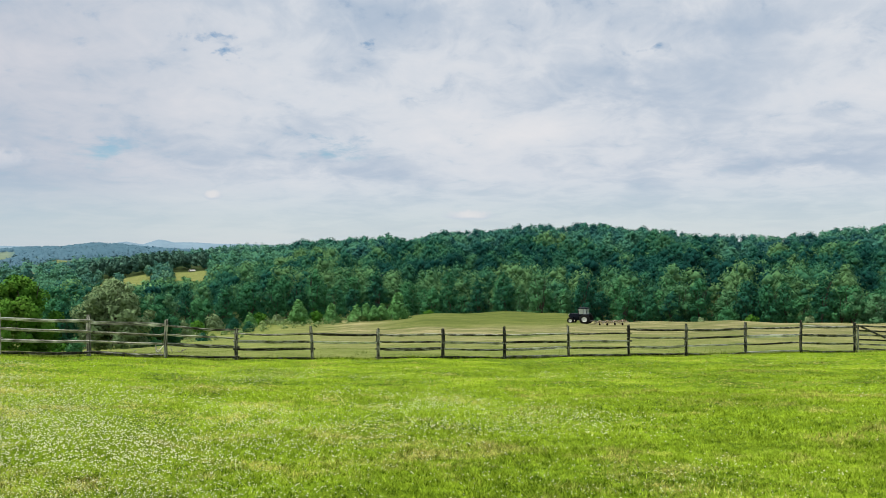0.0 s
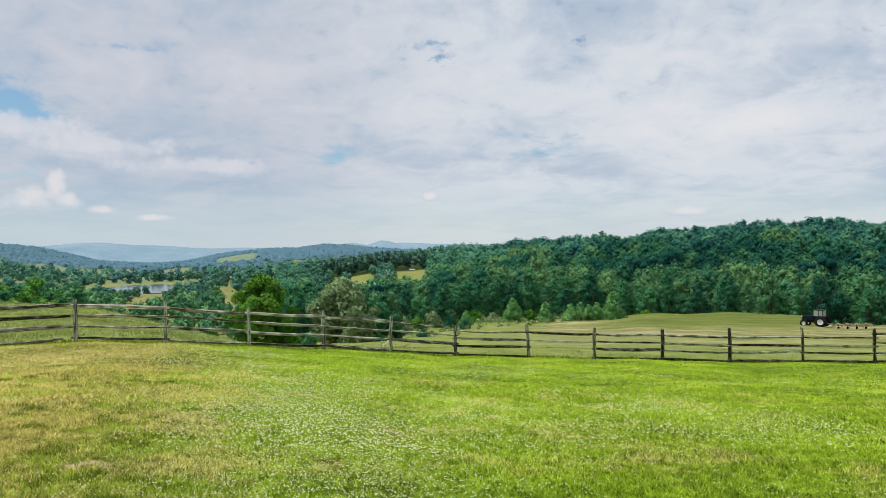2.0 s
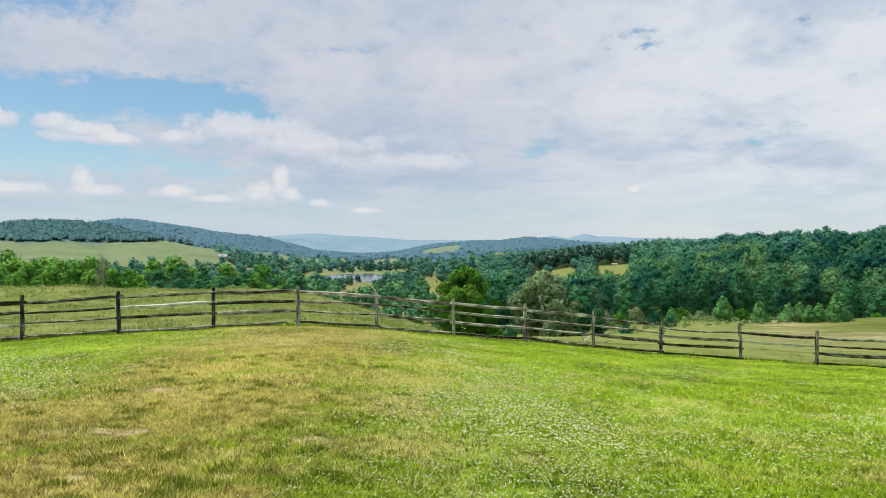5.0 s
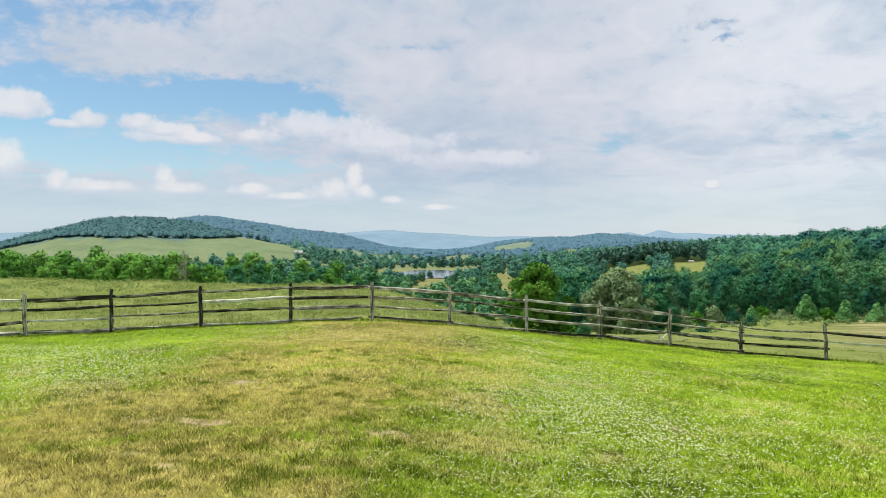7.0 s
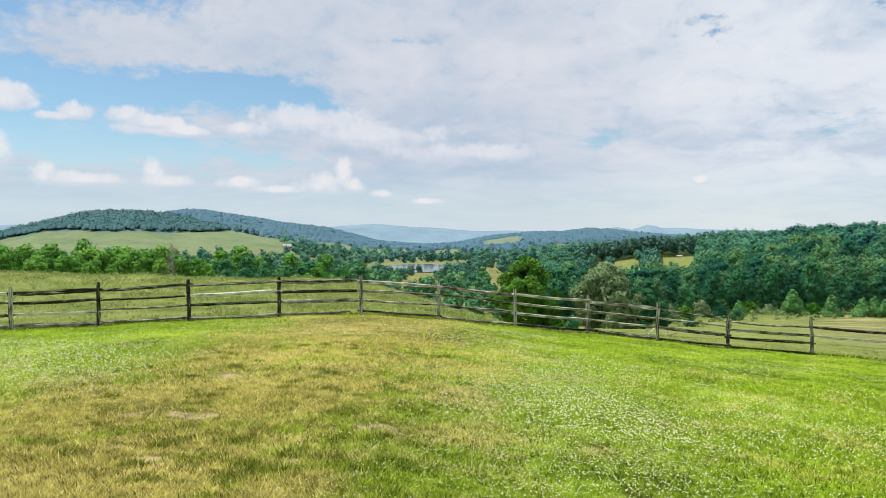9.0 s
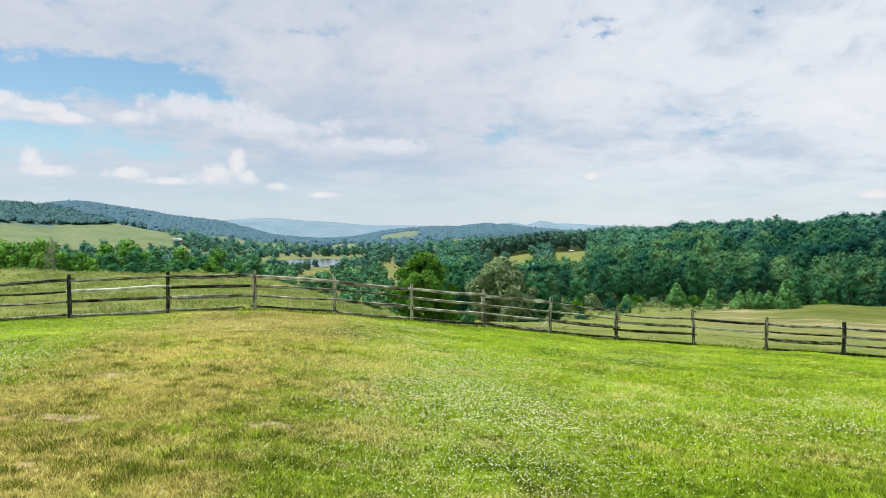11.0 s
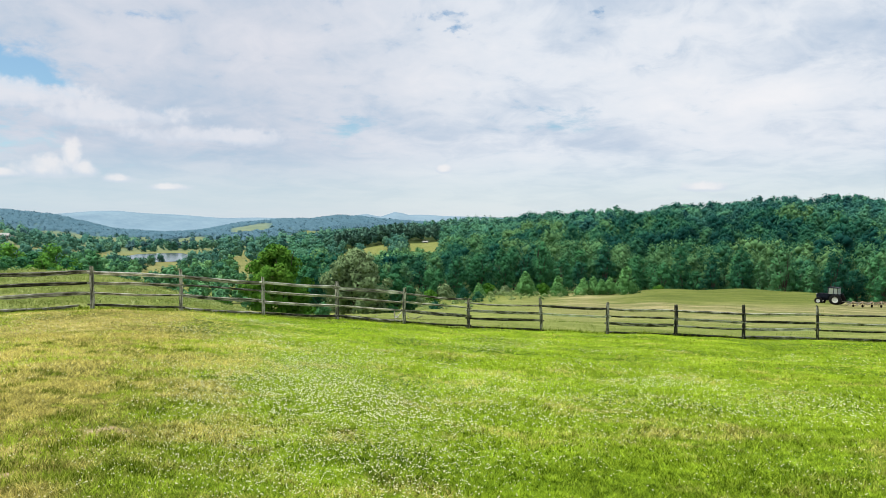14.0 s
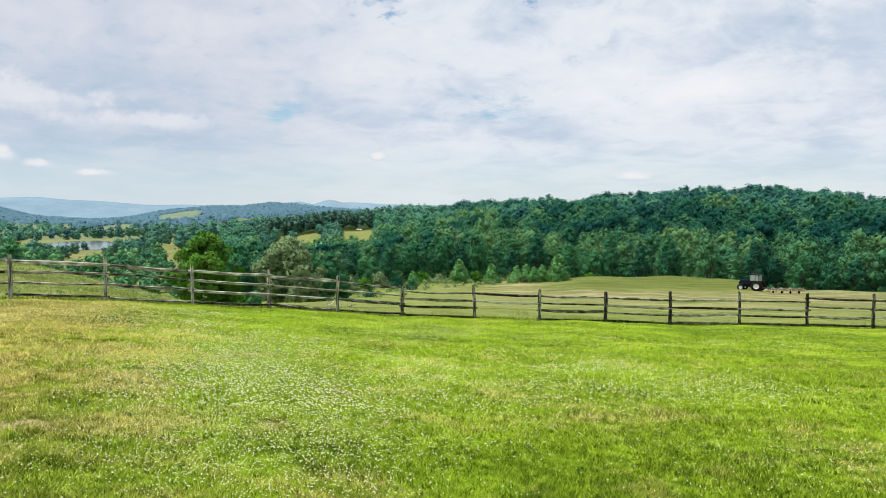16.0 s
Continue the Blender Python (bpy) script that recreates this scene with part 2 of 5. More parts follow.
def make_ground():
    m, node, calc = material("ground_cover")
    at = node("ShaderNodeNewGeometry").outputs["Position"]

    def attr(name):
        return node("ShaderNodeAttribute", attribute_name=name).outputs["Fac"]

    def noise_at(scale, detail=4.0, rough=0.55):
        return node("ShaderNodeTexNoise", {"Vector": at, "Scale": scale, "Detail": detail, "Roughness": rough}).outputs[0]
    broad, mid, fine, tiny = noise_at(0.035), noise_at(0.45, 5.0), noise_at(5.0, 6.0), noise_at(55.0, 4.0, 0.7)
    grain = calc("ADD", calc("MULTIPLY", mid, 0.36), calc("ADD", calc("MULTIPLY", fine, 0.30), calc("MULTIPLY", tiny, 0.34)))
    lawn = ramp(node, grain, ((0.40, (0.026, 0.055, 0.002)), (0.50, (0.135, 0.228, 0.007)), (0.60, (0.34, 0.455, 0.021))))
    dry = ramp(node, grain, ((0.40, (0.042, 0.047, 0.007)), (0.50, (0.205, 0.190, 0.042)), (0.60, (0.47, 0.395, 0.14))))
    meadow = ramp(node, grain, ((0.38, (0.09, 0.125, 0.022)), (0.50, (0.17, 0.205, 0.05)), (0.64, (0.29, 0.30, 0.10))))
    rows = node("ShaderNodeMapping", {"Vector": at, "Rotation": (0, 0, radians(-9)), "Scale": (0.05, 0.36, 0.3)}).outputs[0]
    swath = node("ShaderNodeTexNoise", {"Vector": rows, "Scale": 1.0, "Detail": 4.0, "Roughness": 0.6}).outputs[0]
    hay = ramp(node, calc("ADD", calc("MULTIPLY", swath, 0.42), calc("ADD", calc("MULTIPLY", noise_at(0.14, 5.0, 0.65), 0.28), calc("MULTIPLY", grain, 0.3))), ((0.41, (0.090, 0.118, 0.032)), (0.50, (0.190, 0.182, 0.076)), (0.58, (0.37, 0.320, 0.165))))
    # woodland floor; its dark tone also paints in the shade between the crowns
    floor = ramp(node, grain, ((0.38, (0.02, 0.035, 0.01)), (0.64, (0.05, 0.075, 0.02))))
    # blue of the farthest land: haze painted into the ground colour
    far_haze = ramp(node, calc("ADD", calc("MULTIPLY", noise_at(0.008, 6.0, 0.6), 0.6), calc("MULTIPLY", noise_at(0.05, 4.0), 0.4)), ((0.38, (0.16, 0.245, 0.31)), (0.62, (0.205, 0.295, 0.355))))
    soft = calc("ADD", attr("dry"), calc("MULTIPLY", calc("SUBTRACT", calc("ADD", calc("MULTIPLY", mid, 0.6), calc("MULTIPLY", fine, 0.4)), 0.5), 1.3))
    soft = node("ShaderNodeMapRange", {0: soft, 1: 0.25, 2: 0.75}).outputs[0]
    c = mixed(node, soft, lawn, dry)
    c = mixed(node, attr("meadow"), c, meadow)
    c = mixed(node, attr("hay"), c, hay)
    c = mixed(node, attr("mound"), c, ramp(node, calc("ADD", calc("MULTIPLY", swath, 0.5), calc("MULTIPLY", grain, 0.5)), ((0.38, (0.060, 0.085, 0.014)), (0.52, (0.112, 0.140, 0.027)), (0.64, (0.190, 0.200, 0.055)))))
    c = mixed(node, node("ShaderNodeMapRange", {0: calc("ADD", attr("bare"), calc("ADD", calc("MULTIPLY", calc("SUBTRACT", fine, 0.5), 2.6), calc("MULTIPLY", calc("SUBTRACT", tiny, 0.5), 1.2))), 1: 0.40, 2: 0.95}).outputs[0], c, ramp(node, grain, ((0.36, (0.25, 0.185, 0.10)), (0.64, (0.47, 0.365, 0.22)))))
    c = mixed(node, attr("pasture"), c, ramp(node, calc("ADD", calc("MULTIPLY", noise_at(0.02, 5.0, 0.6), 0.6), calc("MULTIPLY", noise_at(0.12, 4.0), 0.4)), ((0.38, (0.128, 0.175, 0.086)), (0.62, (0.188, 0.230, 0.118)))))
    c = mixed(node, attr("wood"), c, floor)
    # ground of the far woods, its green blued and flattened to include haze
    c = mixed(node, attr("hazy_farwood"), c, ramp(node, calc("ADD", calc("MULTIPLY", noise_at(0.11, 5.0, 0.75), 0.75), calc("MULTIPLY", broad, 0.25)), ((0.42, (0.060, 0.128, 0.138)), (0.58, (0.098, 0.178, 0.176)))))
    c = mixed(node, attr("far_haze"), c, far_haze)
    return finish(m, node, c, 0.9, bump=grain, strength=0.6, distance=0.05, gloss=0.05)


def wood(name, dark, mid, light):
    """Weathered split wood: grain along the piece's local x, silvered patches, dark checks."""
    m, node, calc = material(name)
    at = node("ShaderNodeTexCoord").outputs["Object"]
    rnd = node("ShaderNodeObjectInfo").outputs["Random"]
    moved = node("ShaderNodeVectorMath", {0: at, 1: node("ShaderNodeCombineXYZ", {0: calc("MULTIPLY", rnd, 40.0), 1: rnd, 2: 0.0}).outputs[0]}, operation="ADD").outputs[0]
    long = node("ShaderNodeMapping", {"Vector": moved, "Scale": (1.2, 26.0, 26.0)}).outputs[0]
    fibre = node("ShaderNodeTexNoise", {"Vector": long, "Scale": 1.6, "Detail": 6.0, "Roughness": 0.65}).outputs[0]
    patch = node("ShaderNodeTexNoise", {"Vector": moved, "Scale": 2.3, "Detail": 3.0}).outputs[0]
    fac = calc("ADD", calc("MULTIPLY", fibre, 0.6), calc("ADD", calc("MULTIPLY", patch, 0.3), calc("MULTIPLY", rnd, 0.12)))
    colour = ramp(node, fac, ((0.40, dark), (0.50, mid), (0.60, light)))
    return finish(m, node, colour, 0.85, bump=fibre, strength=0.7, distance=0.012, gloss=0.2)


GROUND = make_ground()
BLADES = grass("lawn_blades", (0.036, 0.080, 0.002), (0.475, 0.650, 0.046), (0.085, 0.078, 0.014), (0.84, 0.75, 0.22))
TALL = grass("meadow_blades", (0.115, 0.175, 0.033), (0.37, 0.46, 0.11), (0.24, 0.235, 0.078), (0.45, 0.405, 0.192))
WOOD_DARK = wood("weathered_wood", (0.008, 0.008, 0.006), (0.050, 0.050, 0.036), (0.50, 0.49, 0.40))
WOOD_PALE = wood("silvered_wood", (0.045, 0.042, 0.034), (0.30, 0.29, 0.24), (0.80, 0.79, 0.71))
BARK = plain("bark", (0.03, 0.026, 0.021), (0.085, 0.072, 0.058), 2.5, 0.9, strength=0.5)
LEAF_WOODS = leaves("woodland_leaves", ((0.009, 0.066, 0.053), (0.020, 0.112, 0.071), (0.043, 0.160, 0.081), (0.083, 0.215, 0.085), (0.129, 0.262, 0.099)), False, 0.22, 0.2)
# the same woodland leaves with a bluish haze mixed into the colour
LEAF_UPPER_HAZE = leaves("upper_leaves_hazed", ((0.021, 0.089, 0.089), (0.036, 0.142, 0.116), (0.054, 0.192, 0.135), (0.080, 0.242, 0.144), (0.097, 0.260, 0.144)), False, 0.22, 0.2)
LEAF_TREE = leaves("tree_leaves", ((0.017, 0.092, 0.060), (0.037, 0.154, 0.071), (0.067, 0.228, 0.084), (0.106, 0.240, 0.112)), True, 0.3, 0.2)
LEAF_YOUNG = leaves("young_leaves", ((0.110, 0.290, 0.090), (0.190, 0.420, 0.130)), True, 0.5, 0.15)
LEAF_BRIGHT = leaves("bright_leaves", ((0.030, 0.115, 0.012), (0.075, 0.210, 0.024), (0.140, 0.290, 0.038)), True, 0.6)
LEAF_GREY = leaves("olive_leaves", ((0.150, 0.235, 0.105), (0.280, 0.390, 0.185)), True, 0.8)
LEAF_FRESH = leaves("fresh_leaves", ((0.070, 0.215, 0.030), (0.125, 0.310, 0.045), (0.190, 0.390, 0.065)), True, 0.45)
LEAF_SCRUB = leaves("scrub_leaves", ((0.085, 0.170, 0.050), (0.200, 0.310, 0.110), (0.300, 0.385, 0.165)), False, 0.3)
LEAF_WEED = leaves("weed_leaves", ((0.180, 0.255, 0.070), (0.320, 0.400, 0.130), (0.470, 0.510, 0.230)), False, 0.3)
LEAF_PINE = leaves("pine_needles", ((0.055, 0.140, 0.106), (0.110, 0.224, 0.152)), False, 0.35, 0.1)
# leaves across the valley, tinted teal for the haze in between
LEAF_VALE_HAZE = leaves("valley_leaves_hazed", ((0.041, 0.135, 0.112), (0.078, 0.209, 0.143), (0.146, 0.293, 0.168)), False, 0.3, 0.12)
LEAF_COPSE = leaves("copse_leaves", ((0.037, 0.133, 0.082), (0.095, 0.250, 0.102), (0.200, 0.383, 0.152)), False, 0.3, 0.12)
# haze of distance painted into the leaf colour: bluer for hills, bluest for ridges
LEAF_FAR_HAZE = leaves("far_leaves_hazed", ((0.047, 0.116, 0.129), (0.081, 0.172, 0.165)), False, 0.25, 0.05)
LEAF_RIDGE_HAZE = leaves("ridge_leaves_hazed", ((0.072, 0.151, 0.199), (0.097, 0.184, 0.230)), False, 0.3, 0.05)
PETAL = plain("clover_petals", (0.58, 0.57, 0.30), (0.80, 0.78, 0.48), 60.0, 0.7)
PAINT_NAVY = plain("navy_paint", (0.003, 0.005, 0.010), (0.007, 0.010, 0.018), 3.0, 0.5, gloss=0.12)
RUBBER = plain("tyre_rubber", (0.008, 0.008, 0.008), (0.018, 0.018, 0.017), 8.0, 0.85, strength=0.4, gloss=0.1)
RIM_WHITE = plain("pale_rim_paint", (0.74, 0.74, 0.72), (0.86, 0.86, 0.84), 5.0, 0.45)
STEEL = plain("dull_steel", (0.10, 0.10, 0.10), (0.24, 0.23, 0.21), 9.0, 0.5, 0.7)
PAINT_YELLOW = plain("worn_yellow_paint", (0.12, 0.09, 0.05), (0.42, 0.34, 0.19), 6.0, 0.6)
ROOF_PALE = plain("pale_roofing", (0.30, 0.29, 0.27), (0.46, 0.45, 0.42), 1.2, 0.6)
WALL_PALE = plain("pale_boards", (0.30, 0.28, 0.25), (0.44, 0.42, 0.39), 1.2, 0.7)
DEADWOOD = plain("dead_wood", (0.16, 0.14, 0.12), (0.36, 0.33, 0.29), 3.0, 0.9)


def glass(name, tint):
    m, node, calc = material(name)
    clear = node("ShaderNodeBsdfTransparent", {"Color": (*tint, 1)}).outputs[0]
    shine = node("ShaderNodeBsdfGlossy", {"Color": (0.9, 0.95, 1, 1), "Roughness": 0.35}).outputs[0]
    both = node("ShaderNodeMixShader", {0: 0.55, 1: clear, 2: shine}).outputs[0]
    out = node("ShaderNodeOutputMaterial")
    m.node_tree.links.new(both, out.inputs[0])
    return m


def still_water(name):
    m, node, calc = material(name)
    at = node("ShaderNodeNewGeometry").outputs["Position"]
    ripple = node("ShaderNodeTexNoise", {"Vector": at, "Scale": 0.9, "Detail": 3.0}).outputs[0]
    tone = ramp(node, ripple, ((0.3, (0.045, 0.065, 0.055)), (0.7, (0.06, 0.08, 0.07))))
    sheen = node("ShaderNodeBsdfGlossy", {"Color": (0.92, 0.95, 0.97, 1), "Roughness": 0.12}).outputs[0]
    deep = node("ShaderNodeBsdfDiffuse", {"Color": tone}).outputs[0]
    rim = node("ShaderNodeFresnel", {"IOR": 1.33}).outputs[0]
    both = node("ShaderNodeMixShader", {0: rim, 1: deep, 2: sheen}).outputs[0]
    out = node("ShaderNodeOutputMaterial")
    m.node_tree.links.new(both, out.inputs[0])
    return m


GLASS = glass("cab_glass", (0.75, 0.85, 0.88))
WATER = still_water("pond_water")


# ---- the lie of the land ----
def facing(x, y):
    """Degrees left of straight ahead, and distance."""
    return np.degrees(np.arctan2(-np.asarray(x, float), np.asarray(y, float))), np.hypot(x, y)


def spot(left, r):
    a = radians(left)
    return -math.sin(a) * r, math.cos(a) * r


POSTS = [(-31.2, 10.4), (-29.15, 12.3), (-27.1, 14.2), (-25.03, 16.07), (-22.96, 18.18), (-20.87, 20.39), (-18.95, 22.6), (-17.01, 24.85), (-14.97, 27.04), (-12.86, 29.11),
         (-10.78, 31.12), (-8.45, 32.8), (-5.59, 34.31), (-2.88, 35.6), (-0.02, 36.78), (2.88, 37.77), (6.03, 38.58), (9.08, 39.23), (12.03, 39.83), (15.14, 40.24), (18.14, 40.74), (21.2, 41.4), (24.85, 41.9), (27.9, 42.2)]
POST_LEFT, POST_FAR = facing([p[0] for p in POSTS], [p[1] for p in POSTS])
ORDER = np.argsort(POST_LEFT)

SIDES = np.array([-60, -29, -16, -10, -4, 2, 8, 16, 23, 30, 38, 46, 55, 64, 90.0])
FALL_SIDES = np.array([-60, -27.1, -20.6, -13, -8.9, -4.4, 0, 4.6, 9.3, 14.5, 19.1, 23.8, 29, 34.4, 37.4, 40, 42.8, 45.7, 51.6, 57.3, 62.4, 90.0])
FALL = np.array([0.070, 0.0783, 0.0849, 0.0893, 0.0913, 0.0916, 0.0905, 0.0885, 0.0868, 0.0830, 0.0767, 0.0681, 0.0605, 0.0503, 0.0452, 0.0428, 0.0426, 0.0432, 0.0471, 0.0492, 0.0533, 0.045])
HEIGHTS = {
    60: np.array([-4.5, -4.9, -5.0, -5.1, -5.1, -5.1, -5.2, -5.3, -5.6, -5.2, -2.0, -1.55, -1.35, -1.0, -0.5]),
    130: np.array([-8.5, -9.0, -9.8, -10.3, -10.4, -10.5, -11.1, -12.0, -14, -13.4, -10, -8, -6.7, -4.2, -2.6]),
    220: np.array([-18, -18.5, -18.5, -18.5, -18.5, -18.0, -15.6, -16.6, -20, -24, -22, -15.5, -14, -12.5, -12]),
    500: np.array([0, -3, -3, 0, -3, -5, -9, -21, -28, -30, -30, -30, -30, -30, -25]),
    700: np.array([8, 5, 1, 10.5, 6, 2, -3, -14, -20, -30, -30, -30, -30, -30, -25]),
    1000: np.array([0, 0, -5, 0, -5, -5, -4, -8, -22, -30, -30, -28, -24, -25, -20]),
    1800: np.array([-10, -10, -10, -10, -10, -10, -10, -8, -15, -28, -30, -30, -30, -30, -30]),
    4600: np.array([-30] * 15),
}


def bell(v, at, width):
    return np.exp(-((v - at) / width) ** 2)


def fence_radius(left):
    return np.interp(left, POST_LEFT[ORDER], POST_FAR[ORDER])


def eased(left, knots, values):
    """Interpolation over the sides, smoothed so that no crease shows."""
    return sum(w * np.interp(left + d, knots, values) for d, w in ((-3, 0.15), (-1.5, 0.22), (0, 0.26), (1.5, 0.22), (3, 0.15)))


def relief(left, r):
    """Height of the land for arrays of sides (degrees) and distances (metres)."""
    side = np.clip(left, -60, 90)
    back = np.clip((np.abs(left - 15) - 75) / 60, 0, 1)                 # behind the camera the lawn levels out
    edge = fence_radius(side)
    z = -eased(side, FALL_SIDES, FALL) * (1 - back) * np.minimum(r, edge)
    z0, r0 = -eased(side, FALL_SIDES, FALL) * (1 - back) * edge, edge
    for far, table in HEIGHTS.items():
        z1 = eased(side, SIDES, table) * (1 - 0.8 * back)
        k = np.clip((r - r0) / (far - r0), 0, 1)
        k = 0.55 * k + 0.45 * k * k * (3 - 2 * k)
        z = np.where(r > r0, z0 + (z1 - z0) * k, z)
        z0, r0 = z1, far
    # the mound in the hayfield
    z = z + 2.3 * bell(r, 166, 26) * np.interp(left, [-10.6, -9.2, -7.5, -4.5, -1, 2, 5, 9], [0, 0.72, 0.98, 1, 0.86, 0.55, 0.16, 0])
    # swells of the wooded hill
    z = z - 5.5 * bell(left, -22.5, 3.6) * bell(r, 640, 230) + 2.2 * bell(left, -9.5, 4.0) * bell(r, 660, 150) + 1.5 * bell(left, -31, 4.0) * bell(r, 640, 230) + 2 * bell(left, 9, 3) * bell(r, 660, 150)
    # the farther hills
    z = z + 64 * bell(r, 1500, 300) * bell(left, 55.0, 6.4) + 22 * bell(r, 1250, 260) * bell(left, 47, 4.5) + 11 * bell(r, 1450, 260) * bell(left, 61.3, 3.0)
    z = z + 97 * bell(r, 2400, 420) * bell(left, 51, 6.8) + 35 * bell(r, 2400, 420) * bell(left, 42.5, 3.6)
    z = z + 33 * bell(r, 2200, 420) * bell(left, 23.0, 5.4) + 22 * bell(r, 2300, 400) * bell(left, 29.5, 3.0) + 8 * bell(r, 1300, 250) * bell(left, 13, 6)
    tops = np.interp(left, [-60, 10, 17, 18.5, 19.4, 20.5, 21.6, 23, 28, 31, 34, 38, 41, 45, 60, 62, 66, 90], [60, 60, 74, 72, 92, 70, 86, 64, 56, 62, 74, 90, 82, 72, 62, 76, 70, 60])
    z = z + tops * bell(r, 4200, 330)
    z = z + np.interp(r, [0, 300, 1500, 4000], [0, 0.4, 3, 5]) * np.sin(left * 0.9 + r * 0.004) * np.sin(r * 0.011 + left * 0.3) * (1 - bell(left, 35.5, 6) * bell(r, 790, 220))
    return z + np.interp(r - edge, [-40, -20, -10, -2, 2, 14, 170], [0, 0.012, 0.02, 0.002, 0.002, 0.05, 0.2]) * (np.sin(left * 0.61 + r * 0.5) + np.sin(left * 0.35 - r * 0.23 + 1.7))


def ground(x, y):
    left, r = facing(x, y)
    return relief(left, r)


def dryness(x, y):
    """The parched strip of lawn along the brow, 0 to 1."""
    ax, ay, bx, by = -6.2, 3.4, -16.6, 20.8
    k = np.clip(((x - ax) * (bx - ax) + (y - ay) * (by - ay)) / ((bx - ax) ** 2 + (by - ay) ** 2), -0.5, 1.0)
    d = np.hypot(x - ax - k * (bx - ax), y - ay - k * (by - ay))
    wide = np.interp(k, [-0.2, 0, 0.3, 1.0], [2.5, 2.4, 2.8, 3.2])
    return np.clip(1.2 - d / wide * 0.72, 0, 1) * np.interp(k, [0, 0.5, 1], [1.0, 0.9, 0.72])


BARE = [(-7.74, 5.90, 0.34), (-8.3, 5.62, 0.20), (-5.24, 6.31, 0.24), (-9.93, 8.52, 0.30), (*spot(57.5, 8.3), 0.12), (*spot(46.0, 7.0), 0.10), (-6.1, 4.3, 0.16), (-7.1, 6.8, 0.14), (-9.0, 6.2, 0.16)]


def lattice(x, y, scale, seed):
    """Smooth random field over the plan, about 0 to 1, from a hashed lattice of that spacing."""
    u, v = np.asarray(x, float) / scale + 1000, np.asarray(y, float) / scale + 1000
    i, j = np.floor(u).astype(np.int64), np.floor(v).astype(np.int64)
    fu, fv = u - i, v - j
    fu, fv = fu * fu * (3 - 2 * fu), fv * fv * (3 - 2 * fv)

    def value(p, q):
        h = (p * 374761393 + q * 668265263 + seed * 974711) & 0x7FFFFFFF
        h = ((h ^ (h >> 13)) * 1274126177) & 0x7FFFFFFF
        return ((h ^ (h >> 16)) & 0xFFFF) / 65535.0
    return (value(i, j) * (1 - fu) + value(i + 1, j) * fu) * (1 - fv) + (value(i, j + 1) * (1 - fu) + value(i + 1, j + 1) * fu) * fv


def mesh_of(name, verts, faces, mat, smooth=False):
    me = bpy.data.meshes.new(name)
    me.from_pydata([tuple(v) for v in verts], [], [tuple(f) for f in faces])
    me.materials.append(mat)
    if smooth:
        me.polygons.foreach_set("use_smooth", [True] * len(me.polygons))
    me.update()
    return me


def triangles(name, verts, mat, **values):
    """A mesh of loose triangles, three rows of verts each, with float values per vertex."""
    verts = np.asarray(verts, np.float32)
    n = len(verts)
    me = bpy.data.meshes.new(name)
    me.vertices.add(n)
    me.vertices.foreach_set("co", verts[:, :3].ravel())
    me.loops.add(n)
    me.loops.foreach_set("vertex_index", np.arange(n, dtype=np.int32))
    me.polygons.add(n // 3)
    me.polygons.foreach_set("loop_start", np.arange(0, n, 3, dtype=np.int32))
    me.materials.append(mat)
    for key, v in values.items():
        me.attributes.new(key, "FLOAT", "POINT").data.foreach_set("value", np.asarray(v, np.float32).ravel())
    me.update(calc_edges=True)
    me.validate()
    if verts.shape[1] == 6:                # leaves shade as the rounded mass that they cover
        me.attributes.new("custom_normal", "FLOAT_VECTOR", "POINT").data.foreach_set("vector", verts[:, 3:].ravel())
    return me


